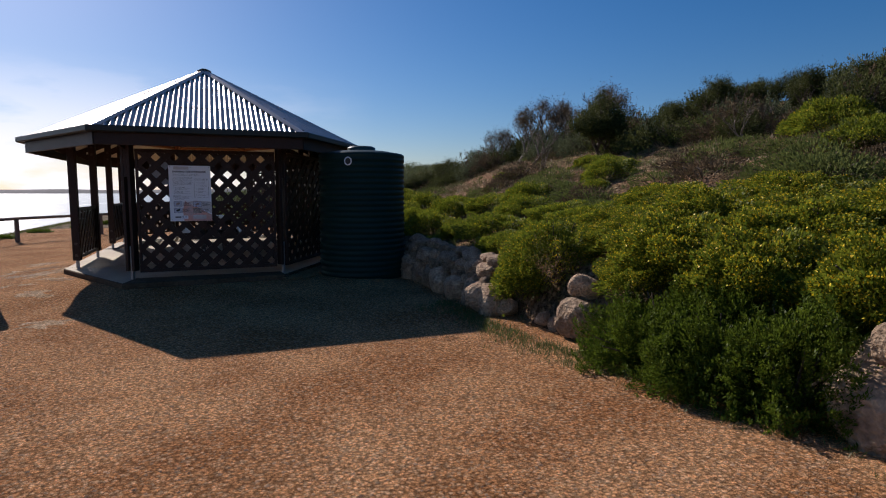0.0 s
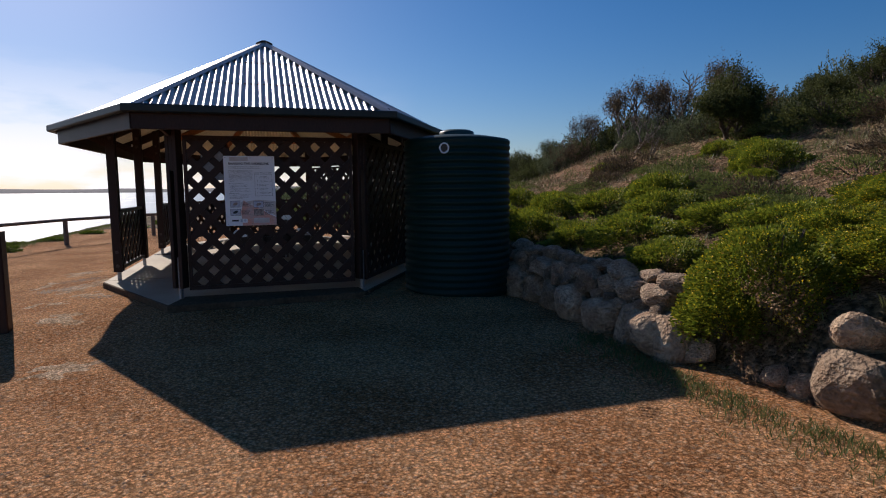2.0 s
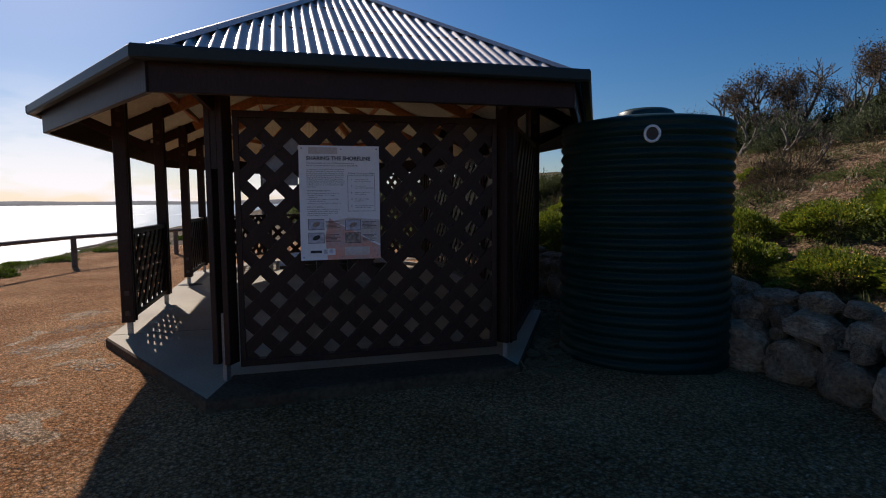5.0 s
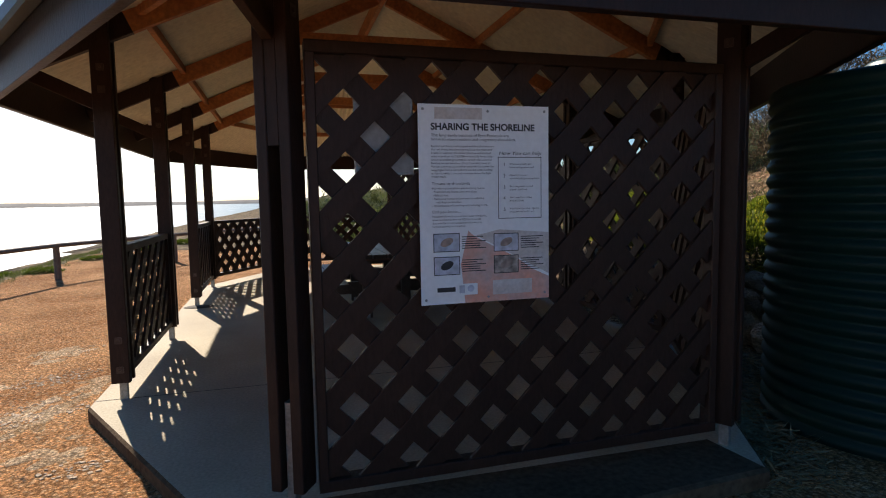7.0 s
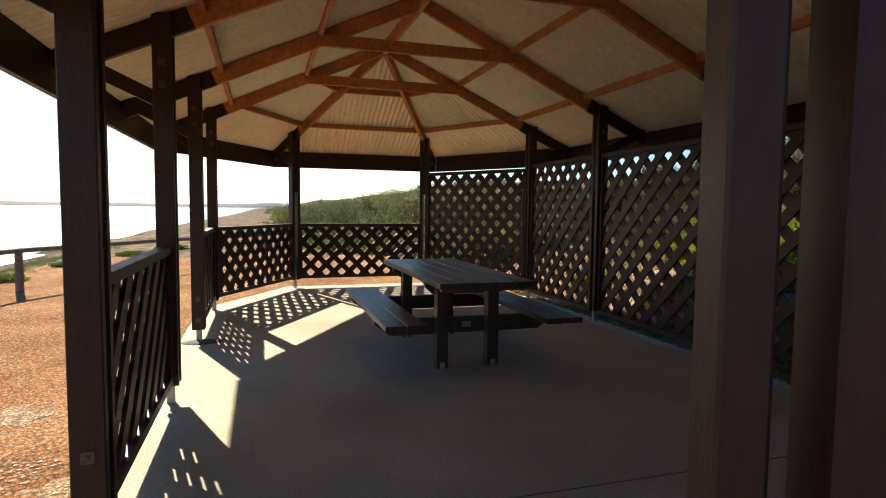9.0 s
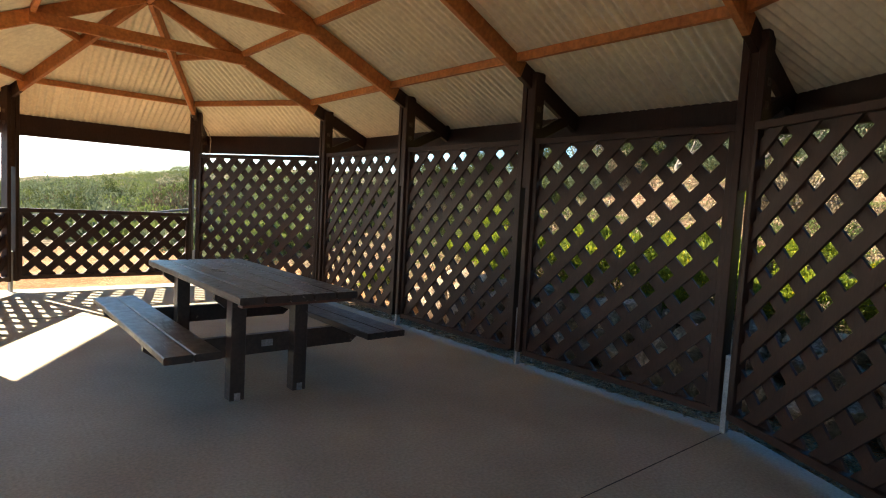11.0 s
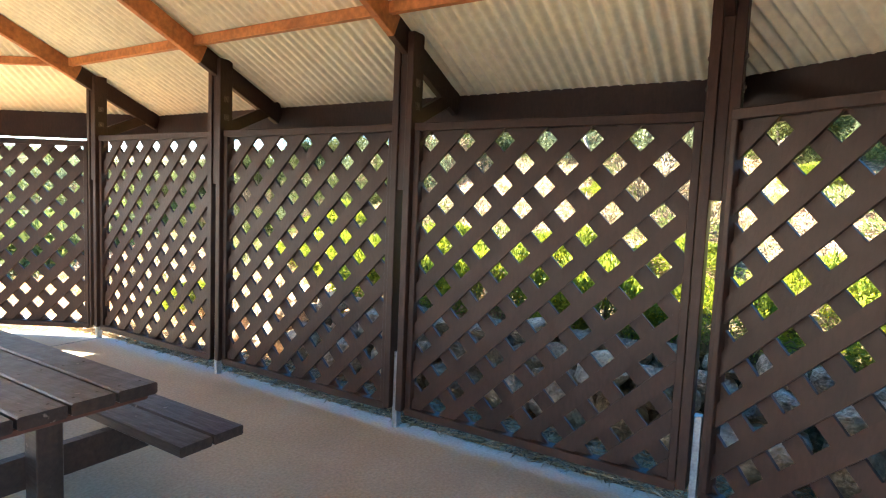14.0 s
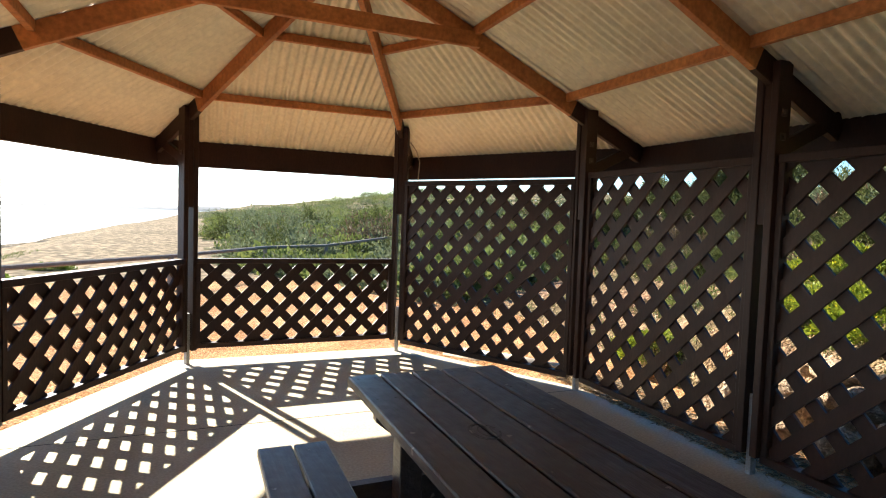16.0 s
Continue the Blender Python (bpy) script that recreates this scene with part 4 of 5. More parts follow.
# wet pale limestone chips beside the slab
rc = random.Random(12)
cv, cf = [], []
for cx, cy, rad, n_ in ((-2.9, 0.25, 0.36, 240), (-2.95, 1.15, 0.26, 110), (-2.2, -0.9, 0.14, 50), (-3.2, 2.2, 0.3, 80)):
    for i in range(n_):
        a, d = rc.uniform(0, 6.28), rad * rc.random() ** 0.6
        x, y = cx + d * 1.3 * math.cos(a), cy + d * 0.8 * math.sin(a)
        s_ = rc.uniform(0.006, 0.020)
        z, o = height(x, y), len(cv)
        k = rc.randint(5, 7)
        t0 = rc.uniform(0, 3)
        q = [(math.cos(t0 + 6.283 * u / k) * s_ * rc.uniform(0.7, 1.2), math.sin(t0 + 6.283 * u / k) * s_ * rc.uniform(0.6, 1.0)) for u in range(k)]
        cv += [(x + u, y + v, z - 0.004) for u, v in q] + [(x + u * 0.8, y + v * 0.8, z + s_ * rc.uniform(0.15, 0.35)) for u, v in q]
        cf += [tuple(range(o + k, o + 2 * k))] + [(o + u, o + (u + 1) % k, o + k + (u + 1) % k, o + k + u) for u in range(k)]
cm = bpy.data.meshes.new("limestone_chips")
cm.from_pydata(cv, [], cf)
cm.materials.append(mat("wet_limestone", (0.40, 0.275, 0.17), 0.75, var=0.35, scale=5, fine=60, bump=0.5))
tagged(new("limestone_chips", cm), "wet pale limestone chips showing through gravel", "stone chips", kind="stuff")

# trodden pale limestone crust showing through the gravel
M_CRUST = ground_mat("limestone_crust", (0.60, 0.37, 0.20), (0.86, 0.62, 0.42), (0.88, 0.74, 0.56), scale=3.0, peb=44, bump=1.0, dist=0.02)


def crust(cx, cy, rx, ry, seed):
    """A ragged low sheet of crust that dips into the gravel at its edge."""
    c = Shape()
    n_, rings = 40, 7
    c.v.append((cx, cy, height(cx, cy) + 0.004))
    for k in range(1, rings + 1):
        for i in range(n_):
            a = 2 * math.pi * i / n_
            e = k / rings * (1 + 0.75 * noise.noise((math.cos(a) * 2.2, math.sin(a) * 2.2, seed)) + 0.35 * noise.noise((math.cos(a) * 6, math.sin(a) * 6, seed)))
            x, y = cx + rx * e * math.cos(a), cy + ry * e * math.sin(a)
            c.v.append((x, y, height(x, y) + 0.004 + 0.016 * noise.noise((x * 7, y * 7, seed)) - 0.010 * (k / rings) ** 2))
    c.f = [(0, 1 + i, 1 + (i + 1) % n_) for i in range(n_)]
    for k in range(rings - 1):
        c.f += [(1 + k * n_ + i, 1 + (k + 1) * n_ + i, 1 + (k + 1) * n_ + (i + 1) % n_, 1 + k * n_ + (i + 1) % n_) for i in range(n_)]
    c.mi = [0] * len(c.f)
    tagged(part("limestone_crust", c, M_CRUST, smooth=True), "pale wet limestone crust trodden into the gravel", "limestone crust", group="pale crust patches")


CRUSTS = ((-2.78, 0.15, 0.30, 0.50), (-2.58, 0.75, 0.18, 0.30), (-3.3, 2.2, 0.34, 0.42), (-2.40, -0.60, 0.20, 0.28), (-2.9, -1.15, 0.38, 0.22), (-2.25, -2.2, 0.28, 0.36), (-1.75, -4.0, 0.30, 0.32), (-3.0, -3.1, 0.46, 0.24), (-3.45, 0.9, 0.26, 0.36))
for i, q in enumerate(CRUSTS):
    crust(*q, 3.7 * i + 1)

# scuffed ripples in the gravel
sc = Shape()
for cx, cy, n_, ang in ((1.62, -7.24, 5, 0.5), (1.28, -6.76, 3, 0.2), (2.25, -6.35, 4, 0.9)):
    for i in range(n_):
        o = Vector((cx + 0.05 * i * math.cos(ang), cy + 0.05 * i * math.sin(ang), height(cx, cy) - 0.006))
        q = [o + Vector((-math.sin(ang) * u + 0.04 * u * u, math.cos(ang) * u, 0)) for u in np.linspace(-0.10, 0.10, 6)]
        sc.tube(q, [0.004, 0.012, 0.015, 0.014, 0.011, 0.004], 7)
tagged(part("scuff_ripples", sc, M_GRAVEL, smooth=True), "small scuffed ripples in loose gravel", "gravel marks", kind="stuff")


# ---- plants ----
def lumps(rng, n_, rx, ry, rz, flat=0.0, k=1.0):
    """Points on an uneven domed shell with their outward directions."""
    v = rng.normal(0, 1, (n_, 3))
    v[:, 2] = np.abs(v[:, 2]) - flat * rng.random(n_)
    v /= np.linalg.norm(v, axis=1)[:, None]
    ph = rng.uniform(0, 6.28, (6, 1))
    fr = rng.normal(0, 2.6, (6, 3))
    w_ = (np.sin(fr @ v.T + ph)).sum(0) / 6
    f2 = rng.normal(0, 8, (6, 3))
    w2 = (np.sin(f2 @ v.T + ph)).sum(0) / 6
    r = (0.84 + 0.36 * k * w_ + 0.26 * k * w2) * rng.uniform(0.0, 1.0, n_) ** 0.16
    p = v * r[:, None] * np.array([rx, ry, rz])
    return p, v


def make_bush(name, label, rx, ry, rz, leaf, leaves, size, seed, flowers=0, width=0.5, up=0.2, stems=14, group="", jitter=0.6, k=1.0, sprig=None):
    rng = np.random.default_rng(seed)
    b = thing(name, label, "shrub", group=group)
    p, v = lumps(rng, leaves, rx, ry, rz, 0.25, k)
    if sprig:
        # upright leafy shoots that break the outline
        n_, ln, per = sprig
        i0 = rng.choice(leaves, n_)
        d = v[i0] * 0.55 + np.array([0, 0, 0.75]) + rng.normal(0, 0.28, (n_, 3))
        d /= np.linalg.norm(d, axis=1)[:, None]
        tt = rng.random((n_, per, 1)) * (ln * rng.uniform(0.5, 1.3, (n_, 1, 1)))
        q = (p[i0][:, None, :] + d[:, None, :] * tt + rng.normal(0, 0.10 * ln, (n_, per, 3)) * (1.1 - tt / ln / 1.3)).reshape(-1, 3)
        p = np.concatenate([p, q])
        v = np.concatenate([v, (d[:, None, :] + rng.normal(0, 0.5, (n_, per, 3))).reshape(-1, 3)])
    part("foliage", spread("foliage", p, v, size, leaf, width, seed, jitter, up), None, b)
    st = Shape()
    for i in range(stems):
        a, t = rng.uniform(0, 6.28), rng.uniform(0.2, 1.2)
        d = Vector((math.cos(a) * math.sin(t) * rx, math.sin(a) * math.sin(t) * ry, math.cos(t) * rz))
        st.tube([(0, 0, -0.1), d * 0.45 + Vector((0, 0, 0.03)), d * 0.86], [0.018, 0.011, 0.005], 5)
    part("stem_cluster", st, M_BARK, b)["kind"] = "stuff"
    if flowers:
        p, v = lumps(np.random.default_rng(seed), leaves, rx, ry, rz, 0.25, k)
        w_ = np.array([0, 0, 0.8]) + v
        idx = rng.permutation(leaves)
        r = np.linalg.norm(p / np.array([rx, ry, rz]), axis=1)
        idx = idx[(v[idx, 2] > 0.02)]
        idx = idx[r[idx] > np.quantile(r, 0.5) * 0.93][: flowers]
        pos = p[idx] + v[idx] * 0.02
        fl = [spread("flowers", pos, v[idx] * 0.2, 0.017, L_FLOWER, 0.95, seed + k, 0.9, 0.25) for k in range(1)]
        part("blossom", fl[0], None, b, "small yellow daisy flowers")["kind"] = "stuff"
    return b


def place(proto, spots_, seed=1, sink=0.06):
    """Copies of a plant at (x, y, scale, height scale)."""
    rng = random.Random(seed)
    for i, (x, y, s, h) in enumerate(spots_):
        m_ = pose(x, y, height(x, y) - sink * s, 0, 0, rng.uniform(0, 360)) @ Matrix.Diagonal((s, s, s * h, 1))
        if i == 0:
            proto.matrix_basis = m_
        else:
            c = copy_thing(proto, m_)
            c.matrix_basis = m_


DAISY = "rounded green coastal daisy bush dotted with yellow flowers"
d1 = make_bush("daisy_bush", DAISY, 0.77, 0.77, 0.84, L_DAISY, 24000, 0.034, 11, 2800, group="daisy bushes", k=0.55)
d1.matrix_basis = pose(3.86, -5.76, 0.38, 0, 0, 40)
lowskirt = make_bush("daisy_bush", DAISY, 0.34, 0.42, 0.42, L_DAISY, 6500, 0.035, 12, 520, group="daisy bushes", k=0.6)
lowskirt.matrix_basis = pose(3.50, -5.60, 0.24, 0, 0, 10)
mass = make_bush("daisy_bush", DAISY, 0.85, 0.85, 0.62, L_DAISY, 25000, 0.037, 21, 5200, group="daisy bushes")
place(mass, [(4.30, -7.3, 1.0, 1.1), (4.35, -8.15, 1.0, 1.1), (4.55, -9.1, 1.05, 1.15), (5.2, -6.7, 1.1, 0.8), (5.3, -7.9, 1.15, 0.9), (5.4, -9.1, 1.2, 0.9), (4.6, -10.4, 1.2, 1.1), (5.9, -10.2, 1.2, 1.0), (6.2, -8.4, 1.1, 0.8), (6.2, -7.0, 1.0, 0.7), (4.5, -6.4, 0.75, 0.8), (4.85, -7.7, 0.95, 0.95), (4.95, -8.65, 1.0, 0.95), (5.0, -9.7, 1.0, 1.0), (4.75, -6.85, 0.9, 0.9), (5.85, -8.5, 1.0, 0.85), (5.75, -7.35, 0.95, 0.8), (3.98, -7.35, 0.7, 0.9), (5.6, -5.7, 0.9, 0.7), (4.9, -5.6, 0.8, 0.8)], 2)
lowd = make_bush("daisy_bush", "low spreading green daisy bush with scattered yellow flowers", 0.7, 0.7, 0.36, L_DAISY, 13000, 0.037, 31, 520, group="low daisy bushes")
place(lowd, [(3.95, -4.35, 0.8, 1.0), (4.4, -3.3, 1.0, 1.0), (4.15, -2.3, 0.8, 1.1), (4.05, -1.15, 0.9, 1.3), (4.2, 0.1, 0.9, 1.3), (5.2, -3.9, 1.0, 0.9), (5.0, -4.9, 1.0, 1.0), (5.3, -2.6, 1.0, 0.9), (5.2, -1.3, 1.0, 1.0), (4.0, 1.0, 0.95, 1.7), (4.05, 2.1, 0.95, 1.7), (4.1, 3.2, 0.95, 1.7), (4.9, 1.6, 0.9, 1.5), (4.9, 2.9, 0.9, 1.5), (4.5, 4.1, 0.9, 1.4), (4.6, 4.9, 0.9, 1.0), (5.4, 0.6, 0.9, 0.9), (7.0, -2.6, 0.85, 1.3), (7.6, -2.0, 0.8, 1.2), (6.5, -3.0, 0.5, 1.0), (8.2, -6.6, 1.0, 1.1), (7.6, -7.9, 1.0, 1.1), (9.3, -5.2, 1.2, 1.2), (7.3, 1.9, 0.6, 1.0), (8.0, -0.6, 0.7, 1.2), (3.9, 6.2, 0.8, 1.2), (5.7, -1.9, 0.95, 1.3), (5.5, 5.0, 0.9, 1.3), (4.7, -0.5, 0.9, 1.4)], 3)
ros = make_bush("rosemary_bush", "dense dark green spiky coastal shrub spilling onto the path", 0.80, 0.85, 0.85, L_DARK, 26000, 0.034, 41, 0, width=0.34, up=0.45, group="dark green shrubs", jitter=0.7, k=1.25, sprig=(950, 0.15, 34))
place(ros, [(3.66, -7.85, 0.95, 1.0), (3.88, -8.85, 1.0, 1.02), (3.70, -8.36, 0.92, 0.95), (4.05, -8.2, 0.9, 1.15)], 4, 0.1)
for o_, z_ in zip([o for o in scene.objects if o.name.startswith("rosemary_bush") and o.parent is None], (-0.10, -0.10, -0.10, 0.05)):
    o_.location.z = z_
coast = make_bush("coast_shrub", "low dark green shrub at the bluff edge", 0.7, 0.7, 0.42, L_DARK, 5000, 0.06, 51, 0, width=0.5, group="bluff shrubs")
place(coast, [(-6.6, 7.4, 0.9, 1.0), (-7.2, 8.4, 1.0, 1.0), (-6.7, 6.2, 0.8, 0.8), (-6.3, 10.6, 0.6, 0.8), (-7.6, 6.8, 1.0, 1.0), (-6.0, 13.5, 0.6, 0.8), (-7.8, 11.8, 0.8, 0.9), (-8.8, 9.0, 1.0, 0.9), (-5.2, 16.5, 0.7, 0.8), (-4.5, 19.0, 0.8, 0.9)], 5)
scr = [make_bush("scrub_bush", "grey-green wind-shaped coastal scrub bush", 0.9, 0.8, 0.75, l_, 2600, 0.065, 61 + i, 0, width=0.38, up=0.35, stems=30, group="coastal scrub", k=1.5, sprig=(110, 0.36, 24)) for i, l_ in enumerate((L_SCRUB, L_GREY, L_BROWN))]
rs = random.Random(8)
sets = [[], [], []]
for i in range(215):
    x, y = 7.0 + 15 * rs.random() ** 1.4, rs.uniform(-9, 34)
    if x < 9.2 and -7 < y < 5.5 and i % 3:
        continue
    if x < 6 + max(0, (8 - y)) * 0.25:
        continue
    s_ = rs.uniform(0.45, 0.95) * (1 + 0.03 * max(0, x - 9)) * (0.6 if x < 9.2 and y < 5.5 else 1.0)
    sets[i % 3].append((x, y, s_, rs.uniform(0.7, 1.25)))
for i in range(46):
    y = -8 + 0.45 * i
    sets[i % 2].append((10.6 + 1.6 * math.sin(i * 1.7) + 0.05 * abs(y), y, rs.uniform(0.6, 0.95), rs.uniform(0.8, 1.15)))
for i in range(70):
    # thicket along the crest behind the tank
    x, y = rs.uniform(6.6, 11.5), rs.uniform(4.6, 11.0)
    sets[(0, 0, 2, 0, 1)[i % 5]].append((x, y, rs.uniform(0.65, 1.05) * (0.7 if x < 7.8 else 1.0), rs.uniform(0.8, 1.25)))
for i in range(60):
    # rounded bushes over the dunes beyond the shelter
    y = 17 + 40 * rs.random() ** 1.3
    sets[(0, 1, 0, 0, 2)[i % 5]].append((rs.uniform(0.5 + max(0, 22 - y) * 0.4, 6 + 0.4 * y), y, rs.uniform(0.9, 1.7) * (1 + 0.012 * y), rs.uniform(0.7, 1.1)))
for k in range(3):
    place(scr[k], sets[k], 20 + k, 0.15)


hea = [make_bush("heath_clump", l_[1], 0.75, 0.7, 0.26, l_[0], 1500, 0.055, 81 + i, 0, width=0.35, up=0.4, stems=8, group="heath on the bank") for i, l_ in enumerate(((L_HEATH, "low olive-green heath clump on sandy bank"), (L_BROWN, "low dry brown brush on sandy bank")))]
hs_ = [[], []]
for i in range(300):
    x, y = rs.uniform(5.2, 10.5), rs.uniform(-8.0, 8.5)
    if noise.noise((x * 0.45, y * 0.45, 5)) < -0.02 or (i % 3 == 1 and 5.5 < x < 7.2 and -6.0 < y < -3.2):
        continue
    hs_[0 if i % 5 < 3 else 1].append((x, y, rs.uniform(0.35, 0.95), rs.uniform(0.7, 1.6)))
for k in range(2):
    place(hea[k], hs_[k], 30 + k, 0.05)

# far dune scrub, past counting
rf = np.random.default_rng(90)
fp, fn, fs = [], [], []
for i in range(760):
    y = 12 + 110 * rf.random() ** 1.5
    x = rf.uniform(max(3.2 - 0.35 * (y - 12), 0.4), 9 + 0.35 * y)
    if noise.noise((x * 0.11, y * 0.11, 3)) < -0.22 and 16 < y < 45:
        continue
    s_ = rf.uniform(0.6, 1.3) * (1 + y * 0.012)
    p, v = lumps(rf, 900 if y < 45 else 420, s_ * 1.05, s_ * 0.95, s_ * rf.uniform(0.45, 0.75), 0.2)
    fp.append(p + np.array([x, y, height(x, y) - 0.1])); fn.append(v)
fp, fn = np.concatenate(fp), np.concatenate(fn)
half = len(fp) // 2
tagged(part("dune_scrub", spread("dune_scrub", fp[:half], fn[:half], 0.17, L_GREY, 0.45, 91, 0.6, 0.3), None), "dense olive-green scrub covering far dunes", "scrub", kind="stuff")
tagged(part("dune_heath", spread("dune_heath", fp[half:], fn[half:], 0.17, L_HEATH, 0.45, 92, 0.6, 0.3), None), "brighter olive-green heath covering far dunes", "scrub", kind="stuff")


def make_tree(name, label, h, spreadr, seed, leaf=None, leaves=0, size=0.07, levels=4, bark=M_BARK, lean=(0, 0), r0=0.06, stems=1):
    """A forked trunk with limbs, and clumps of leaves at the twig ends."""
    rng = random.Random(seed)
    t = thing(name, label, "tree")
    wood, limbs, tips = Shape(), Shape(), []

    def grow(p, d, ln, r, lev):
        pts, rad = [p], [r]
        q, e = p.copy(), d.copy()
        for i in range(3):
            e = (e + Vector((rng.uniform(-0.35, 0.35), rng.uniform(-0.35, 0.35), rng.uniform(-0.12, 0.22)))).normalized()
            q = q + e * ln / 3
            pts.append(q.copy()); rad.append(r * (1 - 0.16 * (i + 1)))
        (wood if lev == 0 else limbs).tube(pts, rad, 7 if lev < 2 else 4)
        if lev >= levels:
            tips.append((q, e))
            return
        if lev >= levels - 1:
            tips.append((q, e))
        for i in range(rng.choice((2, 3, 3))):
            n_ = (e + Vector((rng.uniform(-1, 1), rng.uniform(-1, 1), rng.uniform(-0.35, 0.6))) * spreadr).normalized()
            grow(pts[rng.choice((2, 3, 3))], n_, ln * rng.uniform(0.6, 0.85), r * 0.58, lev + 1)

    for i in range(stems):
        a = i * 2.4 + seed
        o = 0.42 if stems > 1 else 0.0
        grow(Vector((0.05 * math.cos(a), 0.05 * math.sin(a), -0.1)), Vector((lean[0] + o * math.cos(a), lean[1] + o * math.sin(a), 1)).normalized(), h * rng.uniform(0.26, 0.36), r0 * (1 if i == 0 else 0.75), 0)
    part("trunk", wood, bark, t, smooth=True)
    part("branchwork", limbs, bark, t, smooth=True)["kind"] = "stuff"
    if leaves:
        g_ = np.random.default_rng(seed)
        k = max(1, leaves // len(tips))
        c = np.array([list(p) for p, _ in tips]).repeat(k, 0)
        d = g_.normal(0, 1, c.shape)
        d /= np.linalg.norm(d, axis=1)[:, None]
        p = c + g_.normal(0, 1, c.shape) * np.array([0.042, 0.042, 0.060]) * h + d * 0.01
        part("crown", spread("crown", p, d, size, leaf, 0.4, seed, 0.6, 0.3), None, t)
    return t


def stand(o, x, y, s=1.0, rz=0.0):
    o.matrix_basis = pose(x, y, height(x, y) - 0.03, 0, 0, rz) @ Matrix.Diagonal((s, s, s, 1))


stand(make_tree("coastal_tree", "dark gnarled coastal tree with a dense leafy crown", 1.75, 0.8, 3, L_SCRUB, 22000, 0.055, 4, lean=(-0.15, -0.05), stems=4), 8.75, 0.0, 0.98)
tea = make_tree("coastal_tree", "tall dark wind-shaped coastal tea-tree", 2.3, 0.85, 9, L_SCRUB, 15000, 0.065, 4, stems=5)
stand(tea, 12.6, -0.6, 0.5)
gnarl = make_tree("coastal_tree", "half-dead brown-leaved coastal tree with bare twisted limbs", 2.1, 0.75, 23, L_BROWN, 5200, 0.06, 4, lean=(0.2, 0.1), stems=3)
stand(gnarl, 9.9, 4.8, 0.95, 30)
for x, y, s_, rz in ((10.6, 4.0, 0.75, 140), (9.2, 6.2, 0.7, 250), (11.4, 3.0, 0.85, 80)):
    stand(copy_thing(gnarl, Matrix()), x, y, s_, rz)
for i, (x, y, s_) in enumerate(((11.8, 0.6, 0.8), (13.2, -2.2, 1.0), (13.8, -3.6, 1.1), (12.2, -3.2, 0.8), (14.8, -5.0, 1.2), (15.0, -2.6, 1.1), (11.0, 2.2, 0.7), (16.5, -6.5, 1.3), (12.8, 4.0, 0.8), (11.4, 8.0, 0.75), (10.2, 11.5, 0.8), (10.7, -1.5, 1.1), (11.2, -2.6, 1.25), (11.8, -4.2, 1.3), (10.5, -0.3, 0.9), (12.2, -5.8, 1.4), (11.6, -1.2, 1.3), (10.9, -3.6, 0.9), (9.9, 1.6, 0.7), (7.6, 12.2, 1.25), (8.5, 12.6, 1.35), (9.3, 11.8, 1.45), (10.3, 12.4, 1.5), (11.2, 11.7, 1.55), (12.2, 12.6, 1.5), (13.1, 11.4, 1.7))):
    c = copy_thing(tea, Matrix())
    stand(c, x, y, s_ * (0.5 if x < 11 or y > 5 else 0.37), i * 57)
dead = make_tree("dead_tree", "bare grey dead shrub with twisted limbs", 1.5, 1.0, 17, None, 0, levels=4, bark=M_DEAD, lean=(0.5, -0.3), r0=0.055)
stand(dead, 8.3, 2.6, 1.0, 20)
for i, (x, y, s_) in enumerate(((9.4, 4.6, 1.2), (9.9, 3.4, 1.0), (9.0, 5.6, 1.1), (7.9, 1.5, 0.6), (9.6, -3.4, 0.7), (10.4, 1.4, 1.1), (8.9, -3.9, 0.6), (9.2, 2.2, 1.25), (8.6, 4.0, 1.1), (11.0, 6.5, 1.6), (10.6, 5.2, 1.5), (11.8, 5.6, 1.7), (10.0, 7.6, 1.4))):
    c = copy_thing(dead, Matrix())
    stand(c, x, y, s_, 70 + i * 83)


# ---- fence, log, litter ----
def make_fence():
    f = thing("post_and_rail_fence", "low weathered treated-pine post and rail fence", "fence")
    pts = [(-7.6, 0.6), (-6.9, 3.4), (-6.2, 6.2), (-5.45, 8.9), (-3.75, 11.8), (-1.5, 14.4), (0.75, 17.9), (2.7, 19.1), (5.2, 20.3)]
    tops = []
    for x, y in pts:
        z = height(x, y)
        part("fence_post", Shape().tube([(x, y, z - 0.2), (x, y, z + 0.72)], [0.065, 0.06], 10), M_RUST, f)
        tops.append(Vector((x, y, z + 0.70)))
    for a, b in zip(tops, tops[1:]):
        part("rail", Shape().tube([a, b], [0.045, 0.045], 8), M_RUST, f)


make_fence()
lg = part("log", Shape().tube([(1.75, 7.35, 0.0), (2.15, 6.75, 0.02), (2.62, 6.05, 0.03)], [0.10, 0.11, 0.09], 12), M_LOG, smooth=True)
tagged(lg, "bleached fallen log lying in sand", "log")

g_ = np.random.default_rng(77)
pos = np.stack([2.255 + 1.05 * g_.random(9000) ** 2.0, g_.uniform(-1.2, 6.2, 9000), np.zeros(9000)], 1)
pos[:, 2] = [max(height(x, y), FLOOR if x < 2.26 and y > -0.1 else -1) + 0.006 for x, y, _ in pos]
pos[:, 2] += g_.random(9000) * 0.025
keep = np.hypot(pos[:, 0] - 2.49, pos[:, 1] + 1.73) > 0.8
tagged(part("leaf_litter", spread("leaf_litter", pos[keep], g_.normal(0, 1, (keep.sum(), 3)) * [1, 1, 0.12], 0.09, L_STRAW, 0.09, 5, 0.05), None), "dry straw and leaf litter along the shelter", "litter", kind="stuff")
kb = keep & (np.arange(9000) % 2 == 0)
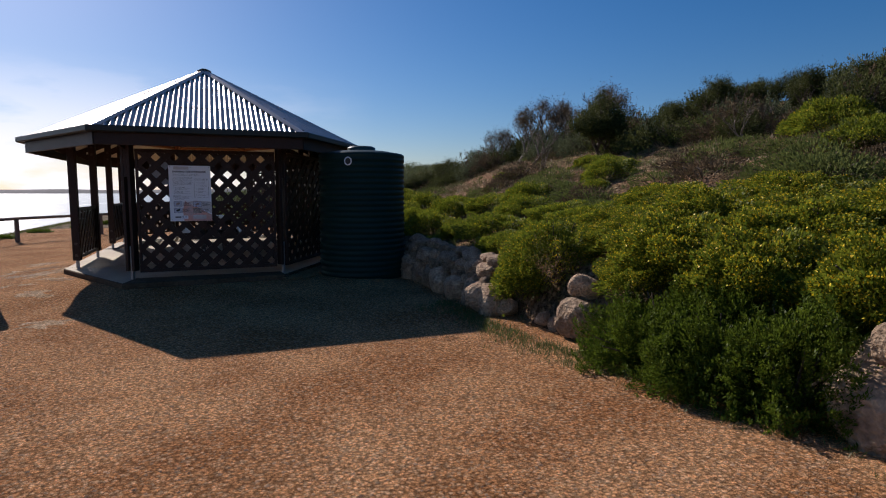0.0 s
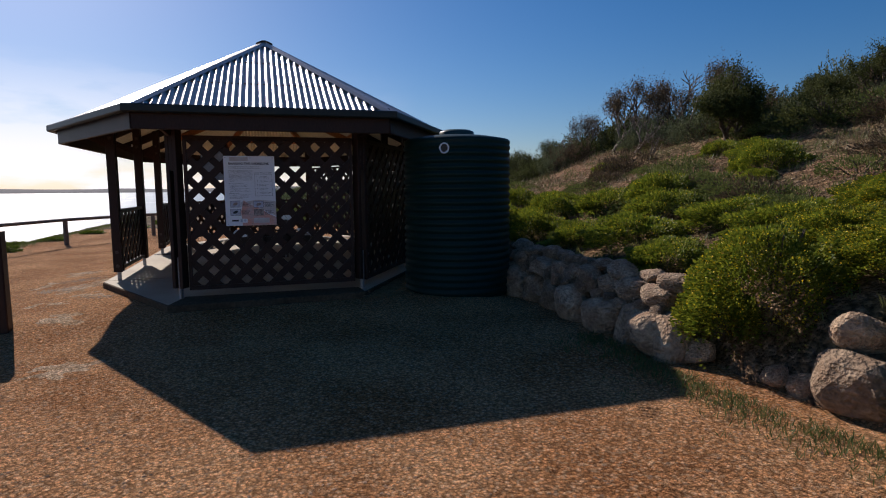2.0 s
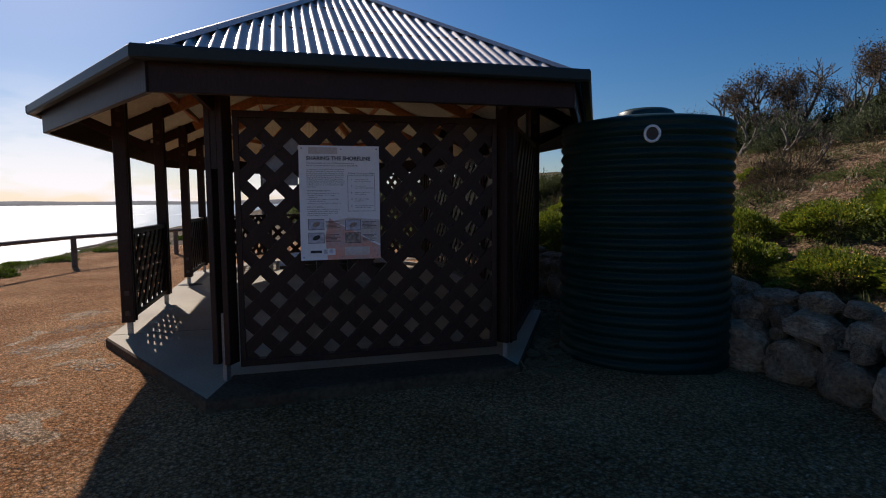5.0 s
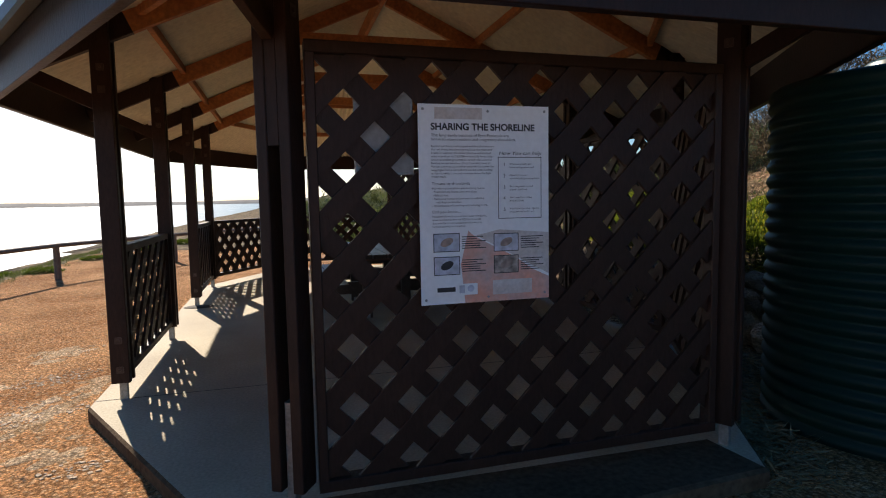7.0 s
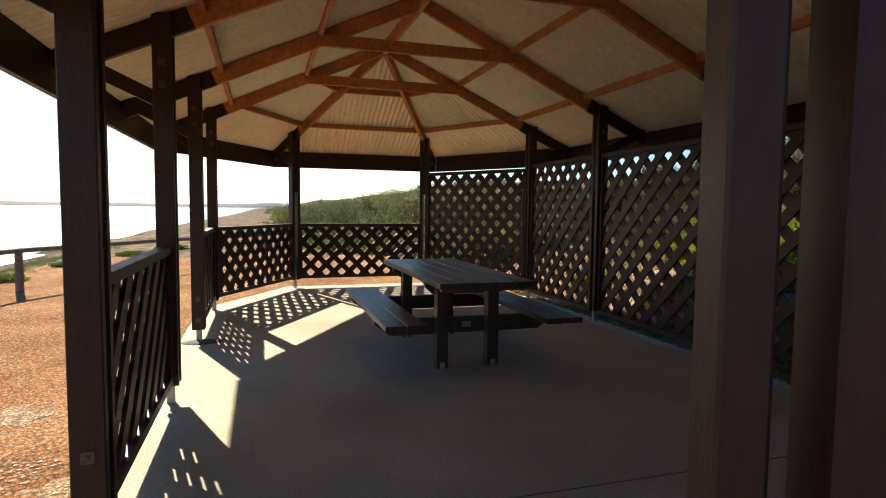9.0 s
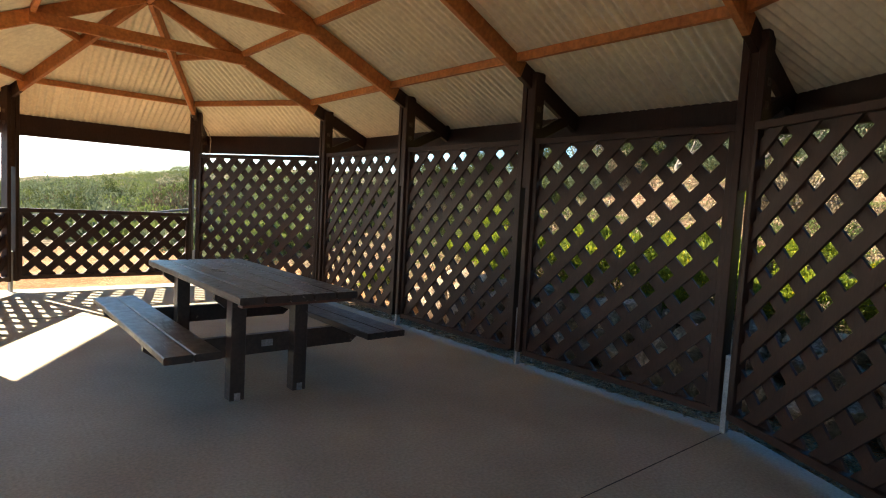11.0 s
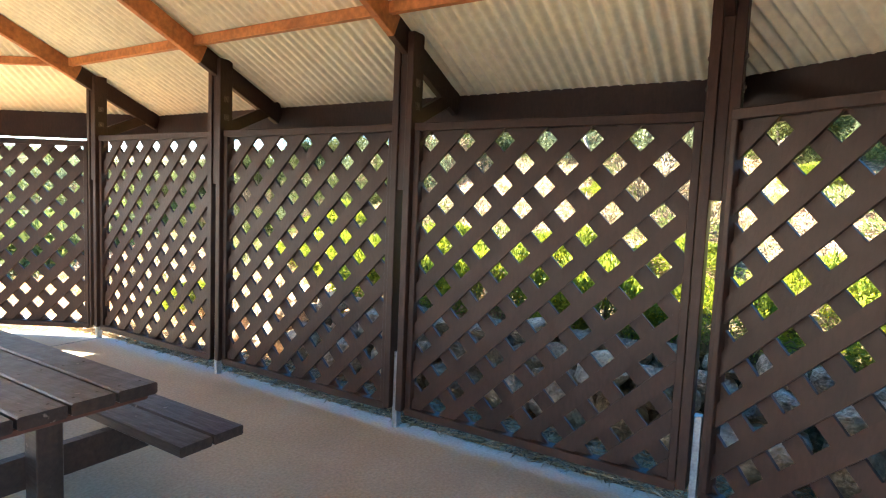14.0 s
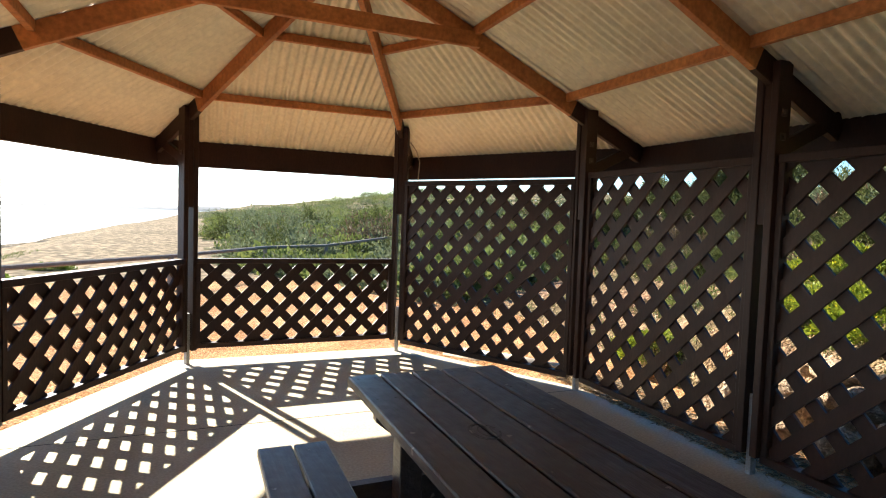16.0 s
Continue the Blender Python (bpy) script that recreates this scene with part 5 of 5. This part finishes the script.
tagged(part("bark_litter", spread("bark_litter", pos[kb] + [0.02, 0.03, 0.004], g_.normal(0, 1, (kb.sum(), 3)) * [1, 1, 0.2], 0.07, L_BROWN, 0.22, 8, 0.05), None), "brown bark and dead leaves along the shelter", "litter", kind="stuff")


ge = np.random.default_rng(78)
u_, o_ = ge.random(2600), 0.03 + 0.30 * ge.random(2600) ** 1.5
ep = np.stack([1.12 + 1.12 * u_ + 0.87 * o_, -2.14 + 2.04 * u_ - 0.5 * o_, np.zeros(2600)], 1)
ep = ep[np.hypot(ep[:, 0] - 2.49, ep[:, 1] + 1.73) > 0.78]
ep[:, 2] = [height(x, y) + 0.01 + 0.03 * ge.random() for x, y, _ in ep]
tagged(part("leaf_litter", spread("leaf_litter", ep, ge.normal(0, 1, ep.shape) * [1, 1, 0.15], 0.09, L_STRAW, 0.09, 6, 0.05), None), "dry straw between the shelter and the tank", "litter", kind="stuff")


def tufts(n_, region, seed, size, blades=9):
    rng = np.random.default_rng(seed)
    c = []
    while len(c) < n_:
        x, y = region(rng)
        c.append((x, y, height(x, y) - 0.01))
    p = np.array(c).repeat(blades, 0)
    p[:, :2] += rng.normal(0, 0.04, (len(p), 2))
    d = rng.normal(0, 0.45, (len(p), 3)); d[:, 2] = 1
    return spread("grass", p, d, size, L_GRASS, 0.10, seed, 0.15)


def edge_region(rng):
    y = rng.uniform(-10.5, -4.4)
    return foot(y) - 0.30 - abs(rng.normal(0, 0.22)) - 0.1, y


tagged(part("grass_edge", tufts(800, edge_region, 3, 0.06), None), "sparse low weeds along the bank's foot", "grass", kind="stuff")
tagged(part("grass_slope", tufts(4200, lambda r: (r.uniform(3.6, 14), r.uniform(-10, 12)), 4, 0.10), None), "dry and green grass tufts on the dune bank", "grass", kind="stuff")
tagged(part("grass_bluff", tufts(1700, lambda r: (r.uniform(-9.5, -6.2), r.uniform(-2, 26)), 6, 0.10), None), "green and straw grass along the bluff", "grass", kind="stuff")

gs = np.random.default_rng(14)
sp_ = np.stack([gs.uniform(5.4, 11.5, 26000), gs.uniform(-7.5, 9.0, 26000), np.zeros(26000)], 1)
sp_ = sp_[[noise.noise((x * 0.8, y * 0.8, 11)) > (0.2 if 5.5 < x < 7.2 and -6.0 < y < -3.2 else 0.0) for x, y, _ in sp_]]
sp_[:, 2] = [height(x, y) - 0.01 for x, y, _ in sp_]
sd_ = gs.normal(0, 0.5, sp_.shape); sd_[:, 2] = 0.8
tagged(part("dry_grass", spread("dry_grass", sp_, sd_, 0.13, L_STRAW, 0.08, 15, 0.3), None), "pale dry grass and straw over the bank", "grass", kind="stuff")

# loose pebbles on the path
pv, pf = [], []
rp = random.Random(4)
OCT = [(1, 0, 0), (-1, 0, 0), (0, 1, 0), (0, -1, 0), (0, 0, 1), (0, 0, -1)]
OF = [(0, 2, 4), (2, 1, 4), (1, 3, 4), (3, 0, 4), (2, 0, 5), (1, 2, 5), (3, 1, 5), (0, 3, 5)]
for i in range(34000):
    x, y = rp.uniform(-5.5, 3.3), -11.0 + 13 * rp.random() ** 1.5
    if -2.4 < x < 2.4 and y > -2.3:
        continue
    hz = height(x, y)
    r = 0.004 + 0.009 * rp.random() ** 4
    o = len(pv)
    a = rp.uniform(0, 3)
    for vx, vy, vz in OCT:
        pv.append((x + r * (vx * math.cos(a) - vy * math.sin(a)) * rp.uniform(0.8, 1.5), y + r * (vx * math.sin(a) + vy * math.cos(a)) * rp.uniform(0.8, 1.4), hz + r * 0.15 + r * vz * 0.5))
    pf += [tuple(k + o for k in q) for q in OF]
pm = bpy.data.meshes.new("pebbles")
pm.from_pydata(pv, [], pf)
pm.materials.append(mat("pebble", (0.60, 0.375, 0.22), 0.9, var=0.55, scale=2, fine=9, bump=0))
tagged(new("pebbles", pm), "small loose pebbles on gravel", "pebbles", kind="stuff")

# cord hanging beside a back post
cord = Shape().tube([(1.12, 7.1, 2.42), (1.2, 7.12, 2.33), (1.25, 7.15, 2.22), (1.24, 7.16, 2.02), (1.24, 7.15, 1.9)], [0.006] * 5, 6)
tagged(part("cord", cord, M_LOG, smooth=True), "pale frayed cord hanging from the eave", "cord")

cv_ = Vector((math.cos(radians(60)), math.sin(radians(60)), 0))
cs_ = Vector((-cv_.y, cv_.x, 0)) * 0.034
cq = [Vector((0, YB, roof_z(r_) - 0.135)) + cv_ * r_ + cs_ for r_ in np.linspace(0.12, 2.1, 12)]
tagged(part("conduit", Shape().tube(cq, [0.010] * 12, 8), M_BACK, smooth=True), "grey electrical conduit clipped along the hip rafter", "conduit")

# ---- bollard and far headland ----
bo = thing("timber_bollard", "dark brown square timber bollard with a red reflector", "bollard", pose(-2.72, -2.55, GZ, 0, 0, 8))
part("bollard_body", Shape().beam((0, 0, -0.1), (0, 0, 1.08), 0.20, 0.20, up=(0, 1, 0), ch=0.012), M_PAINT, bo)
part("reflector", Shape().tube([(0.02, -0.100, 0.98), (0.02, -0.106, 0.98)], [0.03, 0.03], 14), mat("red_reflector", (0.55, 0.03, 0.02), 0.3, bump=0), bo, "round red reflector")

hd = Shape()
n_h = 90
for i in range(n_h):
    x = -3200 + 3600 * i / (n_h - 1)
    top = 17 + 10 * noise.noise((x * 0.0016, 0.5, 3)) + 4 * noise.noise((x * 0.006, 0.5, 3))
    yy = 2600 + 300 * math.sin(i * 0.09)
    hd.v += [(x, yy, SEA - 1), (x, yy + 60, SEA + max(3, top)), (x, yy + 400, SEA + max(2, top * 0.8))]
for i in range(n_h - 1):
    for k in range(2):
        hd.f.append((3 * i + k, 3 * i + 3 + k, 3 * i + 4 + k, 3 * i + 1 + k)); hd.mi.append(0)
tagged(part("headland", hd, mat("hazy_headland", (0.16, 0.17, 0.18), 0.95, var=0.2, scale=0.004, fine=0.03, bump=0), smooth=True), "low hazy headland across the bay", "headland", kind="structure")

# small things on and by the posts
pl = part("marker_plate", Shape().beam((-R6 - 0.05, BAY - 0.061, 2.16), (-R6 - 0.05, BAY - 0.061, 2.20), 0.075, 0.002, up=(0, 1, 0), ch=0.0005), M_WHITE)
tagged(pl, "small blank white plate screwed to post", "plate")
rag = Shape().lathe([(0.0, 0.018), (0.09, 0.016), (0.13, 0.008), (0.15, 0.0)], 18)
rg = part("rubber_mat", rag, M_JOINT)
rg.matrix_basis = pose(-R6 + 0.02, 2 * BAY - 0.02, FLOOR + 0.001) @ Matrix.Diagonal((1.25, 0.8, 1, 1))
tagged(rg, "black rubber scrap round the post foot", "rubber scrap")

# orange scrap caught on the bank
ob_ = Shape().lathe([(0.0, 0.05), (0.03, 0.045), (0.055, 0.02), (0.06, 0.0)], 10)
og = part("plastic_scrap", ob_, mat("orange_plastic", (0.80, 0.12, 0.02), 0.5, var=0.2, scale=20, bump=0.1), smooth=True)
og.matrix_basis = pose(5.75, -2.5, height(5.75, -2.5) + 0.10, 25, 10, 0)
tagged(og, "bright orange plastic scrap lying on the bank", "litter")
